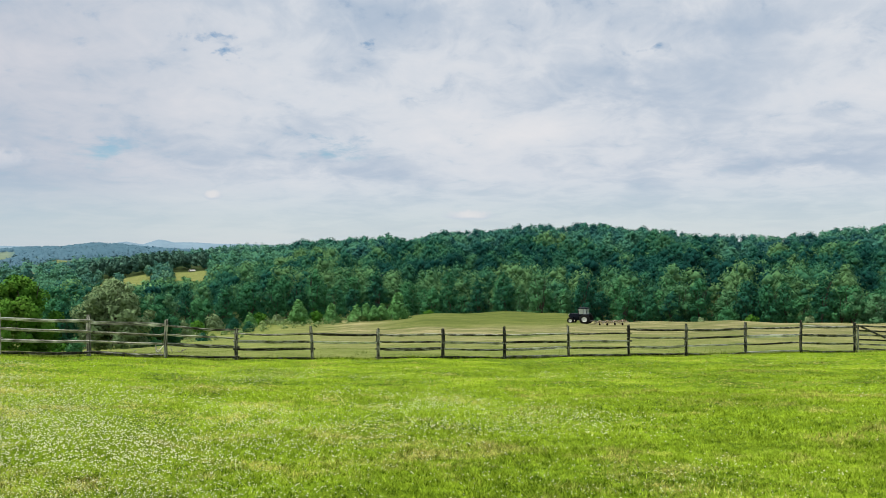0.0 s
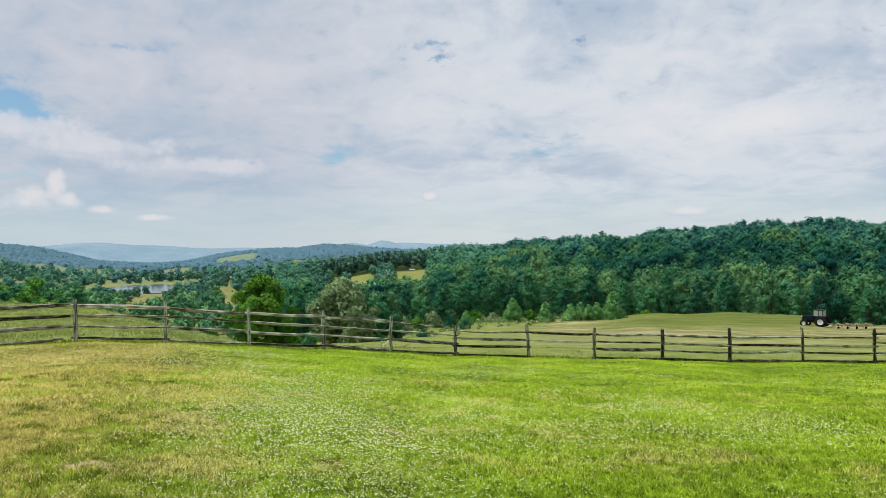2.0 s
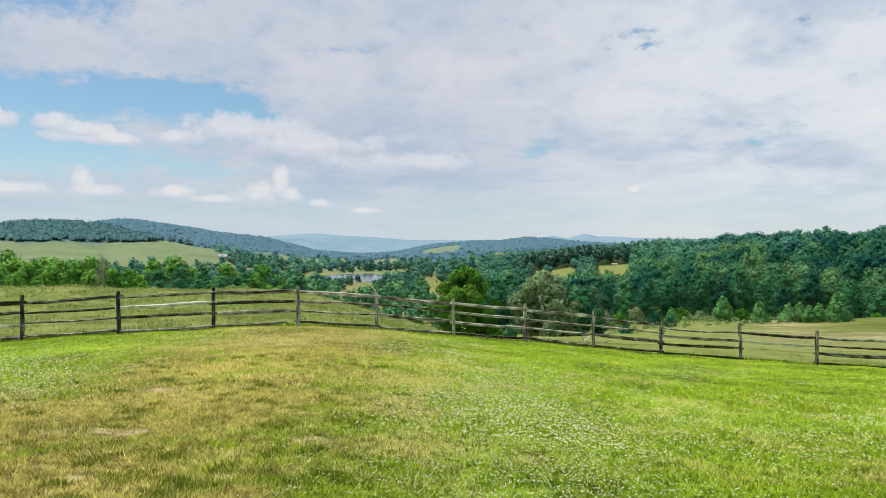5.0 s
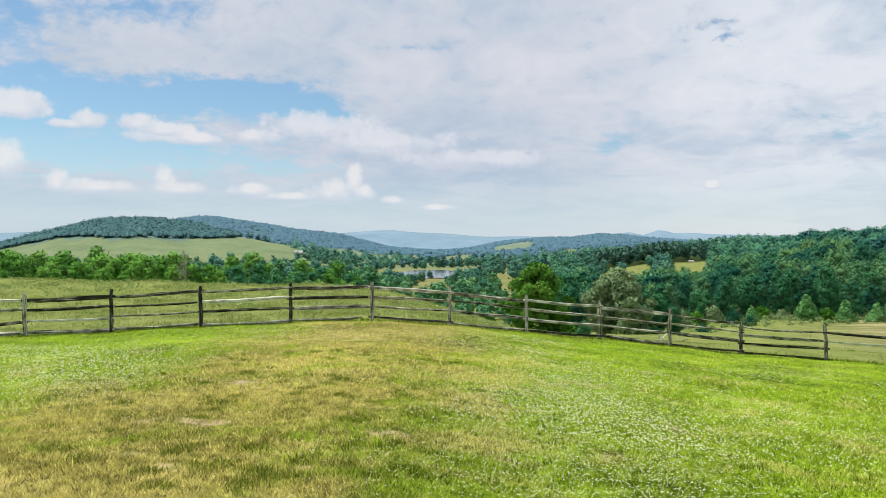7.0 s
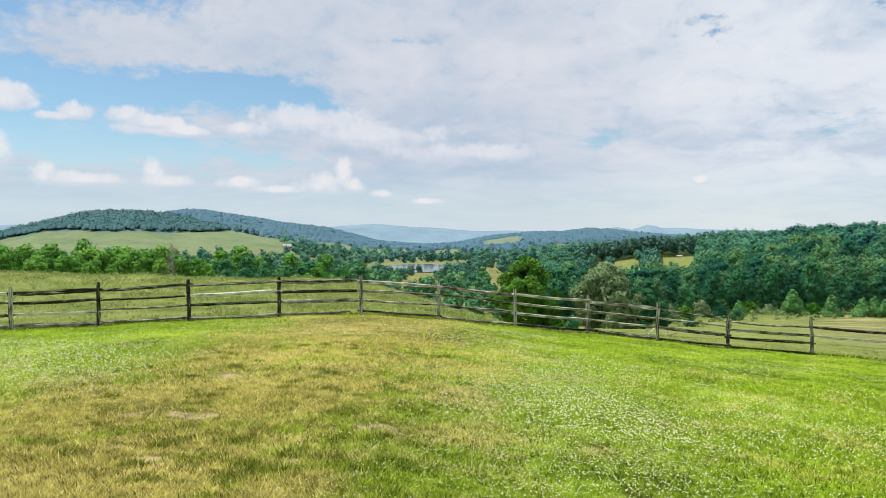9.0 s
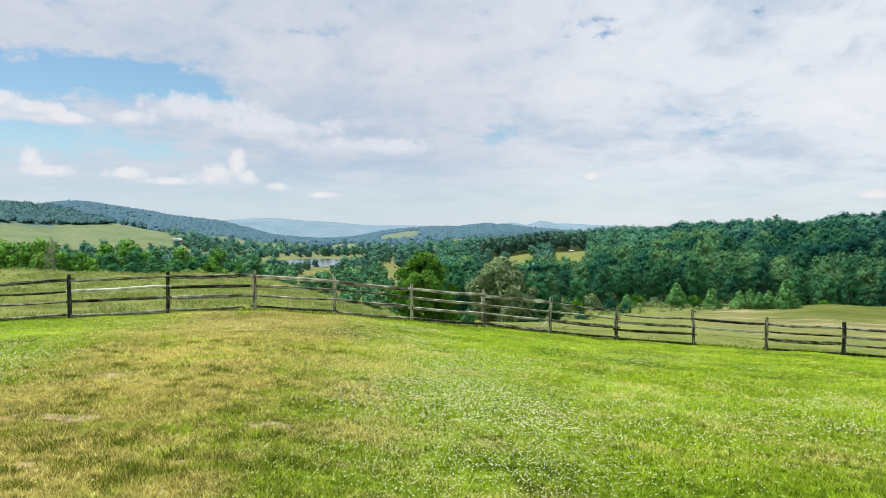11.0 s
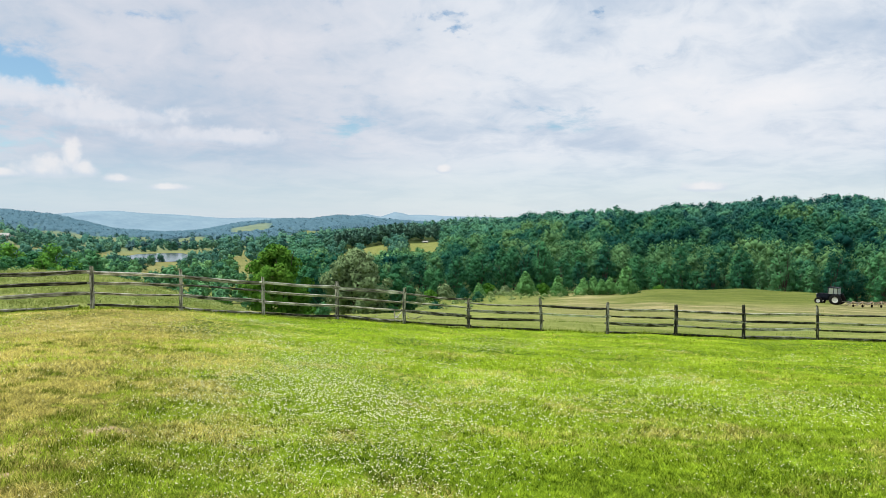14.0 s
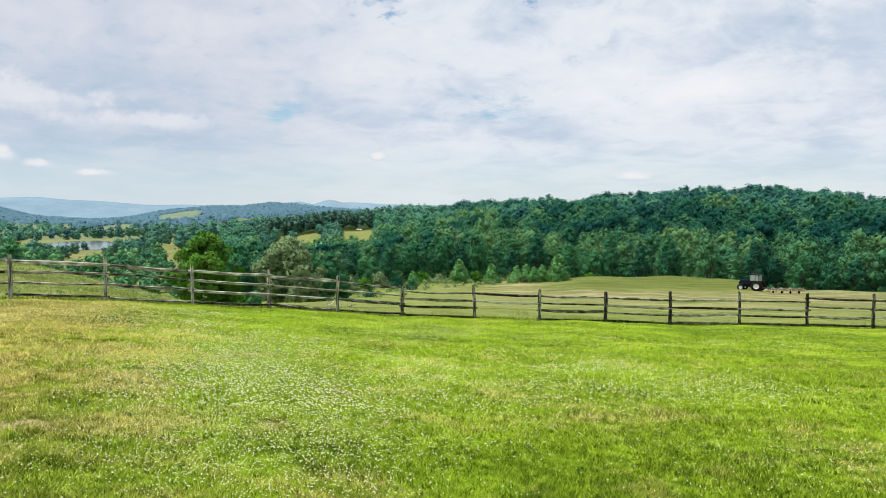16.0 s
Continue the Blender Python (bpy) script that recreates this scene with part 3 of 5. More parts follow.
def make_land():
    sides = np.concatenate([np.arange(-180, -48, 4.0), np.arange(-48, 84, 0.5), np.arange(84, 180, 4.0)])
    rings = np.concatenate([np.linspace(0.6, 46, 150), 46 * (4700 / 46) ** (np.arange(1, 121) / 120)])
    A, Rr = np.meshgrid(sides, rings, indexing="ij")
    Z = relief(A, Rr)
    X, Y = -np.sin(np.radians(A)) * Rr, np.cos(np.radians(A)) * Rr
    n, k = A.shape
    verts = np.stack([X, Y, Z], -1).reshape(-1, 3)
    verts = np.vstack([verts, [[0, 0, 0]]])
    i, j = np.meshgrid(np.arange(n), np.arange(k - 1), indexing="ij")
    i2 = (i + 1) % n
    quads = np.stack([i * k + j, i * k + j + 1, i2 * k + j + 1, i2 * k + j], -1).reshape(-1, 4)
    hub = [(n * k, i_ * k, ((i_ + 1) % n) * k) for i_ in range(n)]
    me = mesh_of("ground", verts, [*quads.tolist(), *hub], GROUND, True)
    edge = fence_radius(np.clip(A, -48, 76))
    inside = np.clip((edge + 0.6 - Rr) / 0.6, 0, 1)
    values = {
        "dry": dryness(X, Y) * inside + 0.15 * inside,
        "meadow": np.clip((Rr - edge - 0.2) / 1.0, 0, 1),
        "hay": np.interp(A, [14, 25, 28], [0.2, 0.25, 0.6]) * np.clip((Rr - 300) / 150, 0, 1) * (A > 14) + np.clip((Rr - edge - 5) / 34, 0, 1) * np.clip((12 - A) / 6, 0, 1) * 0.85 * (1 - np.interp(Rr, [116, 132, 176, 190], [0, 1, 1, 0]) * np.interp(A, [-10.2, -9.4, 1, 6], [0, 1, 0.9, 0])) ,
        "mound": np.interp(Rr, [112, 134, 178, 190], [0, 1, 1, 0]) * np.interp(A, [-10.4, -9.4, 1, 7], [0, 1, 0.9, 0]),
        "pasture": np.clip((Rr - 850) / 200, 0, 1) * (A > 26),
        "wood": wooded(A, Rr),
        "bare": np.maximum.reduce([np.clip(1.25 - np.hypot((X - bx) / (w * 1.5), (Y - by) / w), 0, 1) for bx, by, w in BARE]),
        "hazy_farwood": far_wooded(A, Rr),
        # amount of painted haze, growing with distance
        "far_haze": np.interp(Rr, [1700, 2300, 2900, 3300], [0, 0.34, 0.45, 1]) * (1 - 0.68 * far_wooded(A, Rr)),
    }
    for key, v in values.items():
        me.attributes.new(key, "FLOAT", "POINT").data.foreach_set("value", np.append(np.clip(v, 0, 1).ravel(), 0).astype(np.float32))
    return tagged(new("ground", me), "rolling grassland with mown lawn, hayfield and valley", "ground", kind="structure")


# ---- where trees grow ----
def near_edge(left):
    """Where the woods begin on the far side of the hayfield."""
    return np.interp(left, [-60, -29, -16, -9, 0, 5, 9, 13, 19, 24, 27], [190, 192, 196, 200, 205, 200, 185, 175, 150, 150, 170])


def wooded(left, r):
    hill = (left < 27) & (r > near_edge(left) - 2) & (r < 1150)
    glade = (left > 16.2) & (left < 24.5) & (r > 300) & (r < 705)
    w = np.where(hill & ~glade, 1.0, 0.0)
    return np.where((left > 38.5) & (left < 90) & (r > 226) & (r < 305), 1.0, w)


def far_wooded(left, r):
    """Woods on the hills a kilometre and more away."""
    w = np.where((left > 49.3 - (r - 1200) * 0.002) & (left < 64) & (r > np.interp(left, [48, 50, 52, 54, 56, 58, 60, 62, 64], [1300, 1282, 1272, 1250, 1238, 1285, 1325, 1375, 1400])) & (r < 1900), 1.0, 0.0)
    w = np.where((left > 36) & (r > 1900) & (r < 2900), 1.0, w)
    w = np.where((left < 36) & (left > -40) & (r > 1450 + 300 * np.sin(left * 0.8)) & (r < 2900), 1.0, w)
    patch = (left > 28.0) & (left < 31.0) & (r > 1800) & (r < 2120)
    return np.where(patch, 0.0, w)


make_land()


# ---- fence ----
def part(name, me, parent, label="", m=None):
    ob = new(name, me)
    ob.parent = parent
    if m is not None:
        ob.matrix_basis = m
    return tagged(ob, label)


def holder(name, x, y, z, turn=0.0):
    ob = new(name)
    ob.matrix_basis = pose(x, y, z, 0, 0, turn)
    return ob


def split_log(rng, length, thick, deep, bend, mat, name, sides=7, steps=11, taper=0.5, wedge=1.0):
    """A riven log along x from 0 to length: uneven section, a little bowed, thinner at the ends."""
    angles = np.linspace(0, 2 * math.pi, sides, endpoint=False) + rng.uniform(-0.25, 0.25, sides)
    radii = rng.uniform(0.75, 1.15, sides)
    verts = []
    sway, phase = rng.uniform(-1, 1, 2) * bend, rng.uniform(0, 6)
    for i in range(steps):
        k = i / (steps - 1)
        end = min(1, 0.62 + min(k, 1 - k) * 5 * taper) if taper else 1
        wobble = rng.uniform(0.9, 1.1, sides)
        cy = sway[0] * math.sin(math.pi * k) * 0.6 + 0.008 * math.sin(9 * k + phase)
        cz = -abs(sway[1]) * math.sin(math.pi * k) + 0.010 * math.sin(7 * k + phase * 2)
        for a, q, w in zip(angles, radii, wobble):
            flat = 1.0 if math.sin(a) > -0.2 else wedge
            verts.append((k * length, cy + math.cos(a) * thick * q * w * end * flat, cz + math.sin(a) * deep * q * w * end))
    faces = []
    for i in range(steps - 1):
        for j in range(sides):
            j2 = (j + 1) % sides
            faces.append((i * sides + j, i * sides + j2, (i + 1) * sides + j2, (i + 1) * sides + j))
    faces += [tuple(range(sides))[::-1], tuple(range((steps - 1) * sides, steps * sides))]
    return mesh_of(name, verts, faces, mat)


def post_mesh(rng, height):
    """A hewn post along local x, to be stood upright, with a worn slanted head."""
    me = split_log(rng, height + 0.35, 0.076, 0.072, 0.02, WOOD_DARK, "post", 8, 9, 0)
    top = max(v.co.x for v in me.vertices)
    tip = rng.uniform(-0.5, 0.5, 2)
    for v in me.vertices:
        if v.co.x > top - 0.01:
            v.co.x += v.co.y * tip[0] + v.co.z * tip[1]
            v.co.y *= 0.85
            v.co.z *= 0.85
    return me


def make_fence():
    rng = np.random.default_rng(11)
    fence = holder("split_rail_fence", POSTS[8][0], POSTS[8][1], float(ground(*POSTS[8])))
    base = fence.matrix_basis.inverted()
    feet = [Vector((x, y, float(ground(x, y)))) for x, y in POSTS]
    tall = [1.45 if i < 11 else (1.35 if i < 15 else 1.5 + 0.02 * (i - 15)) for i in range(len(POSTS))]
    tall[11], tall[21] = 1.30, 1.56
    for i, foot in enumerate(feet):
        lean = pose(0, 0, 0, 0, -90 + rng.uniform(-2.2, 2.2), rng.uniform(0, 360))
        part("post", post_mesh(rng, tall[i] + rng.uniform(-0.03, 0.05)), fence, "", base @ Matrix.Translation(foot - Vector((0, 0, 0.35))) @ pose(0, 0, 0, 0, 0, rng.uniform(-2, 2)) @ lean)
    for i in range(len(feet) - 1):
        if i == 21:
            continue                       # the gateway
        a, b = feet[i], feet[i + 1]
        levels = [0.11, 0.52, 0.89, 1.25]
        if 11 <= i <= 16:
            levels = [0.07, 0.43, 0.77, 1.11]
        if i >= 17:
            levels = [0.10, 0.50, 0.90, 1.30]
        if i == 12:
            levels = [0.76, 1.09]
        for k, level in enumerate(levels):
            pale = (i, k) in ((2, 1), (4, 3), (6, 3), (7, 3), (8, 3), (9, 3), (8, 1)) or rng.random() < 0.18
            thin = 1.0 if not (i, k) in ((6, 3), (7, 3)) else 1.3
            side = (0.022 if i % 2 else -0.022)
            way = (b - a)
            across = Vector((-way.y, way.x, 0)).normalized() * side
            p = a + Vector((0, 0, level + rng.uniform(-0.035, 0.035))) + across - way.normalized() * 0.13
            q = b + Vector((0, 0, level + rng.uniform(-0.035, 0.035))) + across + way.normalized() * 0.13
            if (i, k) == (5, 0):
                q = p.lerp(q, 0.84)            # one lower rail is broken off short
            d = q - p
            me = split_log(rng, d.length, 0.046 * thin * rng.uniform(0.85, 1.25), 0.056 * thin * rng.uniform(0.75, 1.3), rng.uniform(0.01, 0.075), WOOD_PALE if pale else WOOD_DARK, "rail", wedge=0.35)
            turn = d.to_track_quat("X", "Z").to_matrix().to_4x4()
            part("rail", me, fence, "silvery pale weathered rail" if pale else "", base @ Matrix.Translation(p) @ turn)
    return tagged(fence, "weathered grey-brown split-rail fence at the lawn's edge", "fence")


def board(lx, ly, lz, mat, name):
    """A sawn board from the origin along x, centred in y and z, with eased edges."""
    bm = bmesh.new()
    bmesh.ops.create_cube(bm, size=1)
    for v in bm.verts:
        v.co = Vector(((v.co.x + 0.5) * lx, v.co.y * ly, v.co.z * lz))
    bmesh.ops.bevel(bm, geom=list(bm.edges), offset=min(lx, ly, lz) * 0.15, segments=1, affect="EDGES")
    me = bpy.data.meshes.new(name)
    bm.to_mesh(me)
    bm.free()
    me.materials.append(mat)
    return me


def make_gate():
    a, b = POSTS[21], POSTS[22]
    turn = math.degrees(math.atan2(b[1] - a[1], b[0] - a[0]))
    gate = holder("field_gate", a[0] + 0.10, a[1] + 0.02, float(ground(*a)), turn)
    wide = 3.35
    for x in (0.08, wide - 0.08):
        part("stile", board(1.32, 0.05, 0.11, WOOD_DARK, "stile"), gate, "", pose(x, 0, 0.12, 0, -90, 0))
    for z in (0.20, 0.44, 0.68, 0.92, 1.14, 1.38):
        part("gate_board", board(wide, 0.03, 0.085, WOOD_DARK, "gate_board"), gate, "", pose(0, 0.045, z, 0, 3.2, 0))
    part("brace", board(2.0, 0.03, 0.09, WOOD_DARK, "brace"), gate, "", pose(0.18, -0.045, 1.36, 0, 24, 0))
    return tagged(gate, "closed dark wooden field gate with diagonal brace, sagging a little", "gate")


make_fence()
make_gate()


# ---- trees ----
def kernel(fine):
    """Triangles of a rounded solid of radius one, the dense inside of a leafy lobe: an octahedron, or an icosahedron."""
    bm = bmesh.new()
    if fine:
        bmesh.ops.create_icosphere(bm, subdivisions=1, radius=1)
    else:
        bmesh.ops.create_uvsphere(bm, u_segments=4, v_segments=2, radius=1)
    tri = np.array([[v.co[:] for v in f.verts] for f in bm.faces]).reshape(-1, 3)
    bm.free()
    return tri


KERNEL, KERNEL_FINE = kernel(False), kernel(True)
DOME = KERNEL_FINE.reshape(-1, 3, 3)[KERNEL_FINE.reshape(-1, 3, 3)[:, :, 2].mean(1) > -0.3].reshape(-1, 3)


CANOPY = DOME * 0.5 + (0, 0, 0.7)          # a closed canopy shades as one gently swelling sheet
CANOPY /= np.linalg.norm(CANOPY, axis=1)[:, None]


def leaf_cloud(rng, centres, radii, n, leaf, fuzz=0.45, squash=0.85, core=0.6, dome=0.0, rise=0.25, near=0.72, solid=None):
    """Loose leaf clumps over a cluster of rounded lobes: three rows of vertices a clump."""
    centres, radii = np.asarray(centres, float), np.asarray(radii, float)
    pick = rng.choice(len(radii), int(n * 1.6), p=radii ** 2 / (radii ** 2).sum())
    way = rng.normal(size=(len(pick), 3))
    way[:, 2] += rise
    way /= np.linalg.norm(way, axis=1)[:, None]
    p = centres[pick] + way * radii[pick, None] * rng.uniform(near, 1.08, len(pick))[:, None] * (1, 1, squash)
    buried = np.zeros(len(pick), bool)
    for c, q in zip(centres, radii):
        buried |= np.linalg.norm((p - c) / (1, 1, squash), axis=1) < q * 0.70
    p, way = p[~buried][:n], way[~buried][:n]
    middle = centres.mean(0)
    out = (p - middle) / (np.abs(centres - middle).max(0) + radii.mean())
    out[:, 2] = out[:, 2] * 1.5 + 0.35
    out /= np.linalg.norm(out, axis=1)[:, None] + 1e-9
    soft = way * (1 - 0.5 * dome) + out * (0.25 + 0.5 * dome) + rng.normal(size=way.shape) * 0.22
    soft /= np.linalg.norm(soft, axis=1)[:, None]
    nrm = soft + rng.normal(size=way.shape) * fuzz
    nrm /= np.linalg.norm(nrm, axis=1)[:, None]
    side = np.cross(nrm, rng.normal(size=way.shape))
    side /= np.linalg.norm(side, axis=1)[:, None] + 1e-9
    other = np.cross(nrm, side)
    size = leaf * rng.uniform(0.5, 1.5, (len(p), 1))
    long = rng.uniform(0.55, 1.0, (len(p), 1))
    cloud = np.stack([p + side * size, p - side * size * 0.5 + other * size * 0.86 * long, p - side * size * 0.5 - other * size * 0.86 * long], 1).reshape(-1, 3)
    cloud = np.hstack([cloud, np.repeat(soft, 3, 0)])
    if core:
        hull = KERNEL if solid is None else solid
        inner = [np.hstack([c + hull * (q * core) * (1, 1, squash), hull]) for c, q in zip(centres[:-1], radii[:-1])]
        cloud = np.concatenate([cloud, *inner])
    return cloud


def settled(v, x, y, z, turn=0.0, size=1.0, tall=1.0):
    """Leaf rows turned, scaled and set down at a place."""
    ca, sa = math.cos(turn), math.sin(turn)
    w = v.copy()
    for k, by in ((0, size), (3, 1.0)):
        w[:, k], w[:, k + 1] = (v[:, k] * ca - v[:, k + 1] * sa) * by, (v[:, k] * sa + v[:, k + 1] * ca) * by
    w[:, 2] *= size * tall
    w[:, :3] += (x, y, z)
    return w


def lobes_of(rng, height, width, low, count, small=0.13, large=0.21):
    """Lobes of a broad crown: an uneven dome, fuller in the upper middle."""
    c, q = [], []
    for i in range(count):
        k = (i + rng.uniform(0, 1)) / count
        z = height * (low + (1 - low) * (0.10 + 0.78 * k))
        span = width * 0.5 * math.sqrt(max(0.06, 1 - (k * 1.2 - 0.40) ** 2 * 1.5))
        a, r = i * 2.4 + rng.uniform(-0.7, 0.7), width * rng.uniform(small, large)
        d = max(0.0, span - r * 0.9) * rng.uniform(0.45, 1.12)
        c.append((math.cos(a) * d, math.sin(a) * d, min(z, height - r * 0.7)))
        q.append(r)
    c.append((0, 0, height * (low + (1 - low) * 0.48)))
    q.append(width * 0.26)
    return c, q


def limb(rng, start, to, r0, r1, sides=6, steps=5):
    start, to = Vector(start), Vector(to)
    verts, faces = [], []
    across = (to - start).orthogonal().normalized()
    over = (to - start).cross(across).normalized()
    kink = [Vector(rng.uniform(-0.04, 0.04, 3)) * (to - start).length for _ in range(steps)]
    for i in range(steps):
        k = i / (steps - 1)
        c = start.lerp(to, k) + (kink[i] if 0 < i else Vector((0, 0, 0)))
        r = r0 + (r1 - r0) * k
        if i == 0:
            r *= 1.15
        for j in range(sides):
            a = 2 * math.pi * j / sides
            verts.append(c + across * math.cos(a) * r + over * math.sin(a) * r)
    for i in range(steps - 1):
        for j in range(sides):
            j2 = (j + 1) % sides
            faces.append((i * sides + j, i * sides + j2, (i + 1) * sides + j2, (i + 1) * sides + j))
    return verts, faces


def trunk_mesh(rng, height, width, low, stems=1):
    verts, faces = [], []

    def add(v, f):
        base = len(verts)
        verts.extend(v)
        faces.extend(tuple(q + base for q in one) for one in f)
    thick = height * 0.022
    for s in range(stems):
        foot = (0, 0, -0.4) if stems == 1 else (*rng.uniform(-0.4, 0.4, 2), -0.4)
        fork = (*(rng.uniform(-0.06, 0.06, 2) * height * stems), height * (low + 0.18))
        add(*limb(rng, foot, fork, thick, thick * 0.72))
        for _ in range(5 if stems == 1 else 3):
            a = rng.uniform(0, 6.283)
            d = width * rng.uniform(0.18, 0.36)
            add(*limb(rng, fork, (fork[0] + math.cos(a) * d, fork[1] + math.sin(a) * d, height * rng.uniform(0.62, 0.9)), thick * 0.6, thick * 0.14))
    return mesh_of("trunk", verts, faces, BARK, True)


def tree_thing(name, rng, height, width, n, leaf, mat, low=0.16, lobes=11, label="", category="tree", fuzz=0.55):
    tree = new(name)
    part("trunk", trunk_mesh(rng, height, width, low), tree)
    c, q = lobes_of(rng, height, width, low, lobes, *((0.13, 0.21) if lobes < 25 else (0.075, 0.13)))
    part("crown", triangles("crown", leaf_cloud(rng, c, q, n, leaf, fuzz, 0.85, 0.58 if lobes > 25 else 0.62, 0.7, 0.25, 0.66, KERNEL), mat), tree)
    return tagged(tree, label, category)


def pointed(rng, height, width, n, leaf, mat, label):
    """A young tree with a pointed crown down to the ground."""
    tree = new("young_tree")
    part("trunk", trunk_mesh(rng, height * 0.8, width * 0.5, 0.1), tree)
    c, q = [], []
    for k in np.linspace(0.12, 0.86, 9):
        r = width * 0.5 * (1 - k) ** 0.7
        for _ in range(3):
            a = rng.uniform(0, 6.283)
            c.append((math.cos(a) * r * 0.5, math.sin(a) * r * 0.5, k * height))
            q.append(max(0.16 * height * (1 - k), r * 0.62))
    part("crown", triangles("crown", leaf_cloud(rng, c, q, n, leaf, 0.6), mat), tree)
    return tagged(tree, label, "tree")


def stand(ob, left, r, turn=0.0, size=1.0, sink=0.15):
    x, y = spot(left, r)
    ob.matrix_basis = pose(x, y, float(ground(x, y)) - sink, 0, 0, turn) @ Matrix.Diagonal((size, size, size, 1))
    return ob


def planted(ob, left, r, turn, size, wide=1.0):
    x, y = spot(left, r)
    made = copy_thing(ob, pose(x, y, float(ground(x, y)) - 0.15, 0, 0, turn))
    made.scale = (size * wide, size * wide, size * (0.92 + 0.16 * ((turn * 7.3) % 1)))
    return made


def make_near_trees():
    rng = np.random.default_rng(5)
    oak = tree_thing("broad_tree", rng, 11.4, 9.8, 15000, 0.20, LEAF_BRIGHT, 0.0, 60, "bright green broadleaf tree on the slope below the fence")
    stand(oak, 27.9, 112)
    grey = tree_thing("olive_tree", rng, 10.4, 10.6, 13000, 0.19, LEAF_GREY, 0.0, 60, "grey-green olive-leaved tree on the slope below the fence", fuzz=0.8)
    stand(grey, 22.3, 113)
    side = tree_thing("shrubby_tree", rng, 6.8, 7.5, 6000, 0.2, LEAF_TREE, 0.0, 30, "dark green shrubby tree beside the olive-leaved tree")
    stand(side, 19.6, 118)


def make_tree_lines():
    rng = np.random.default_rng(21)
    kinds = [tree_thing("woodland_tree", rng, h, w, 1500, 0.27, LEAF_TREE, 0.04, 18, "leafy green woodland tree at the wood's edge") for h, w in ((12, 8.0), (13, 7.6), (11, 8.5), (13.5, 7.4), (10, 7.4))]
    fresh = [tree_thing("hedgerow_tree", rng, h, w, 1500, 0.36, LEAF_FRESH, 0.02, 16, "fresh green broadleaf tree in the row beyond the meadow") for h, w in ((13.5, 9), (14.5, 9.6), (12.5, 9))]
    used = set()

    def place(pool, group, left, r, size, wide=1.0):
        k = int(rng.integers(len(pool)))
        ob = pool[k]
        if ob.name in used:
            planted(ob, left, r, rng.uniform(0, 360), size, wide)
        else:
            used.add(ob.name)
            ob["group"] = group
            stand(ob, left, r, rng.uniform(0, 360), size)
    # edge of the big wood
    for left in np.arange(-33, 27, 1.35):
        for row in range(2):
            a = left + rng.uniform(-0.6, 0.6) + row * 0.8
            place(fresh if 3 < a < 12 and rng.random() < 0.08 else kinds, "trees along the wood's edge", a, float(near_edge(a)) + 3 + row * 9 + rng.uniform(-3, 3), rng.uniform(0.72, 1.05) * (0.85 if 14 < a < 25 else 1.0))
    # the row beyond the left meadow
    for left in np.arange(38.6, 76, 1.25):
        for row in range(4):
            a = left + rng.uniform(-0.5, 0.5) + row * 0.3
            place(fresh if a > 51.8 or rng.random() < 0.25 else kinds, "tree row beyond the meadow", a, 231 + row * 13 + rng.uniform(-5, 5), rng.uniform(0.86, 1.12) * (0.77, 0.94, 1.03, 1.09)[row], 1.18)
    young = pointed(rng, 5.2, 4.4, 1700, 0.19, LEAF_YOUNG, "young bright green tree with a pointed crown")
    young["group"] = "young trees below the wood"
    first = True
    for left, r, size in ((10.2, 158, 1.05), (7.9, 160, 0.9), (6.2, 162, 0.85), (5.5, 163, 0.8), (4.9, 160, 0.7), (4.3, 162, 0.8), (3.2, 158, 1.15), (13.5, 156, 0.7)):
        if first:
            stand(young, left, r, 20, size)
            first = False
        else:
            planted(young, left, r, left * 77 % 360, size)


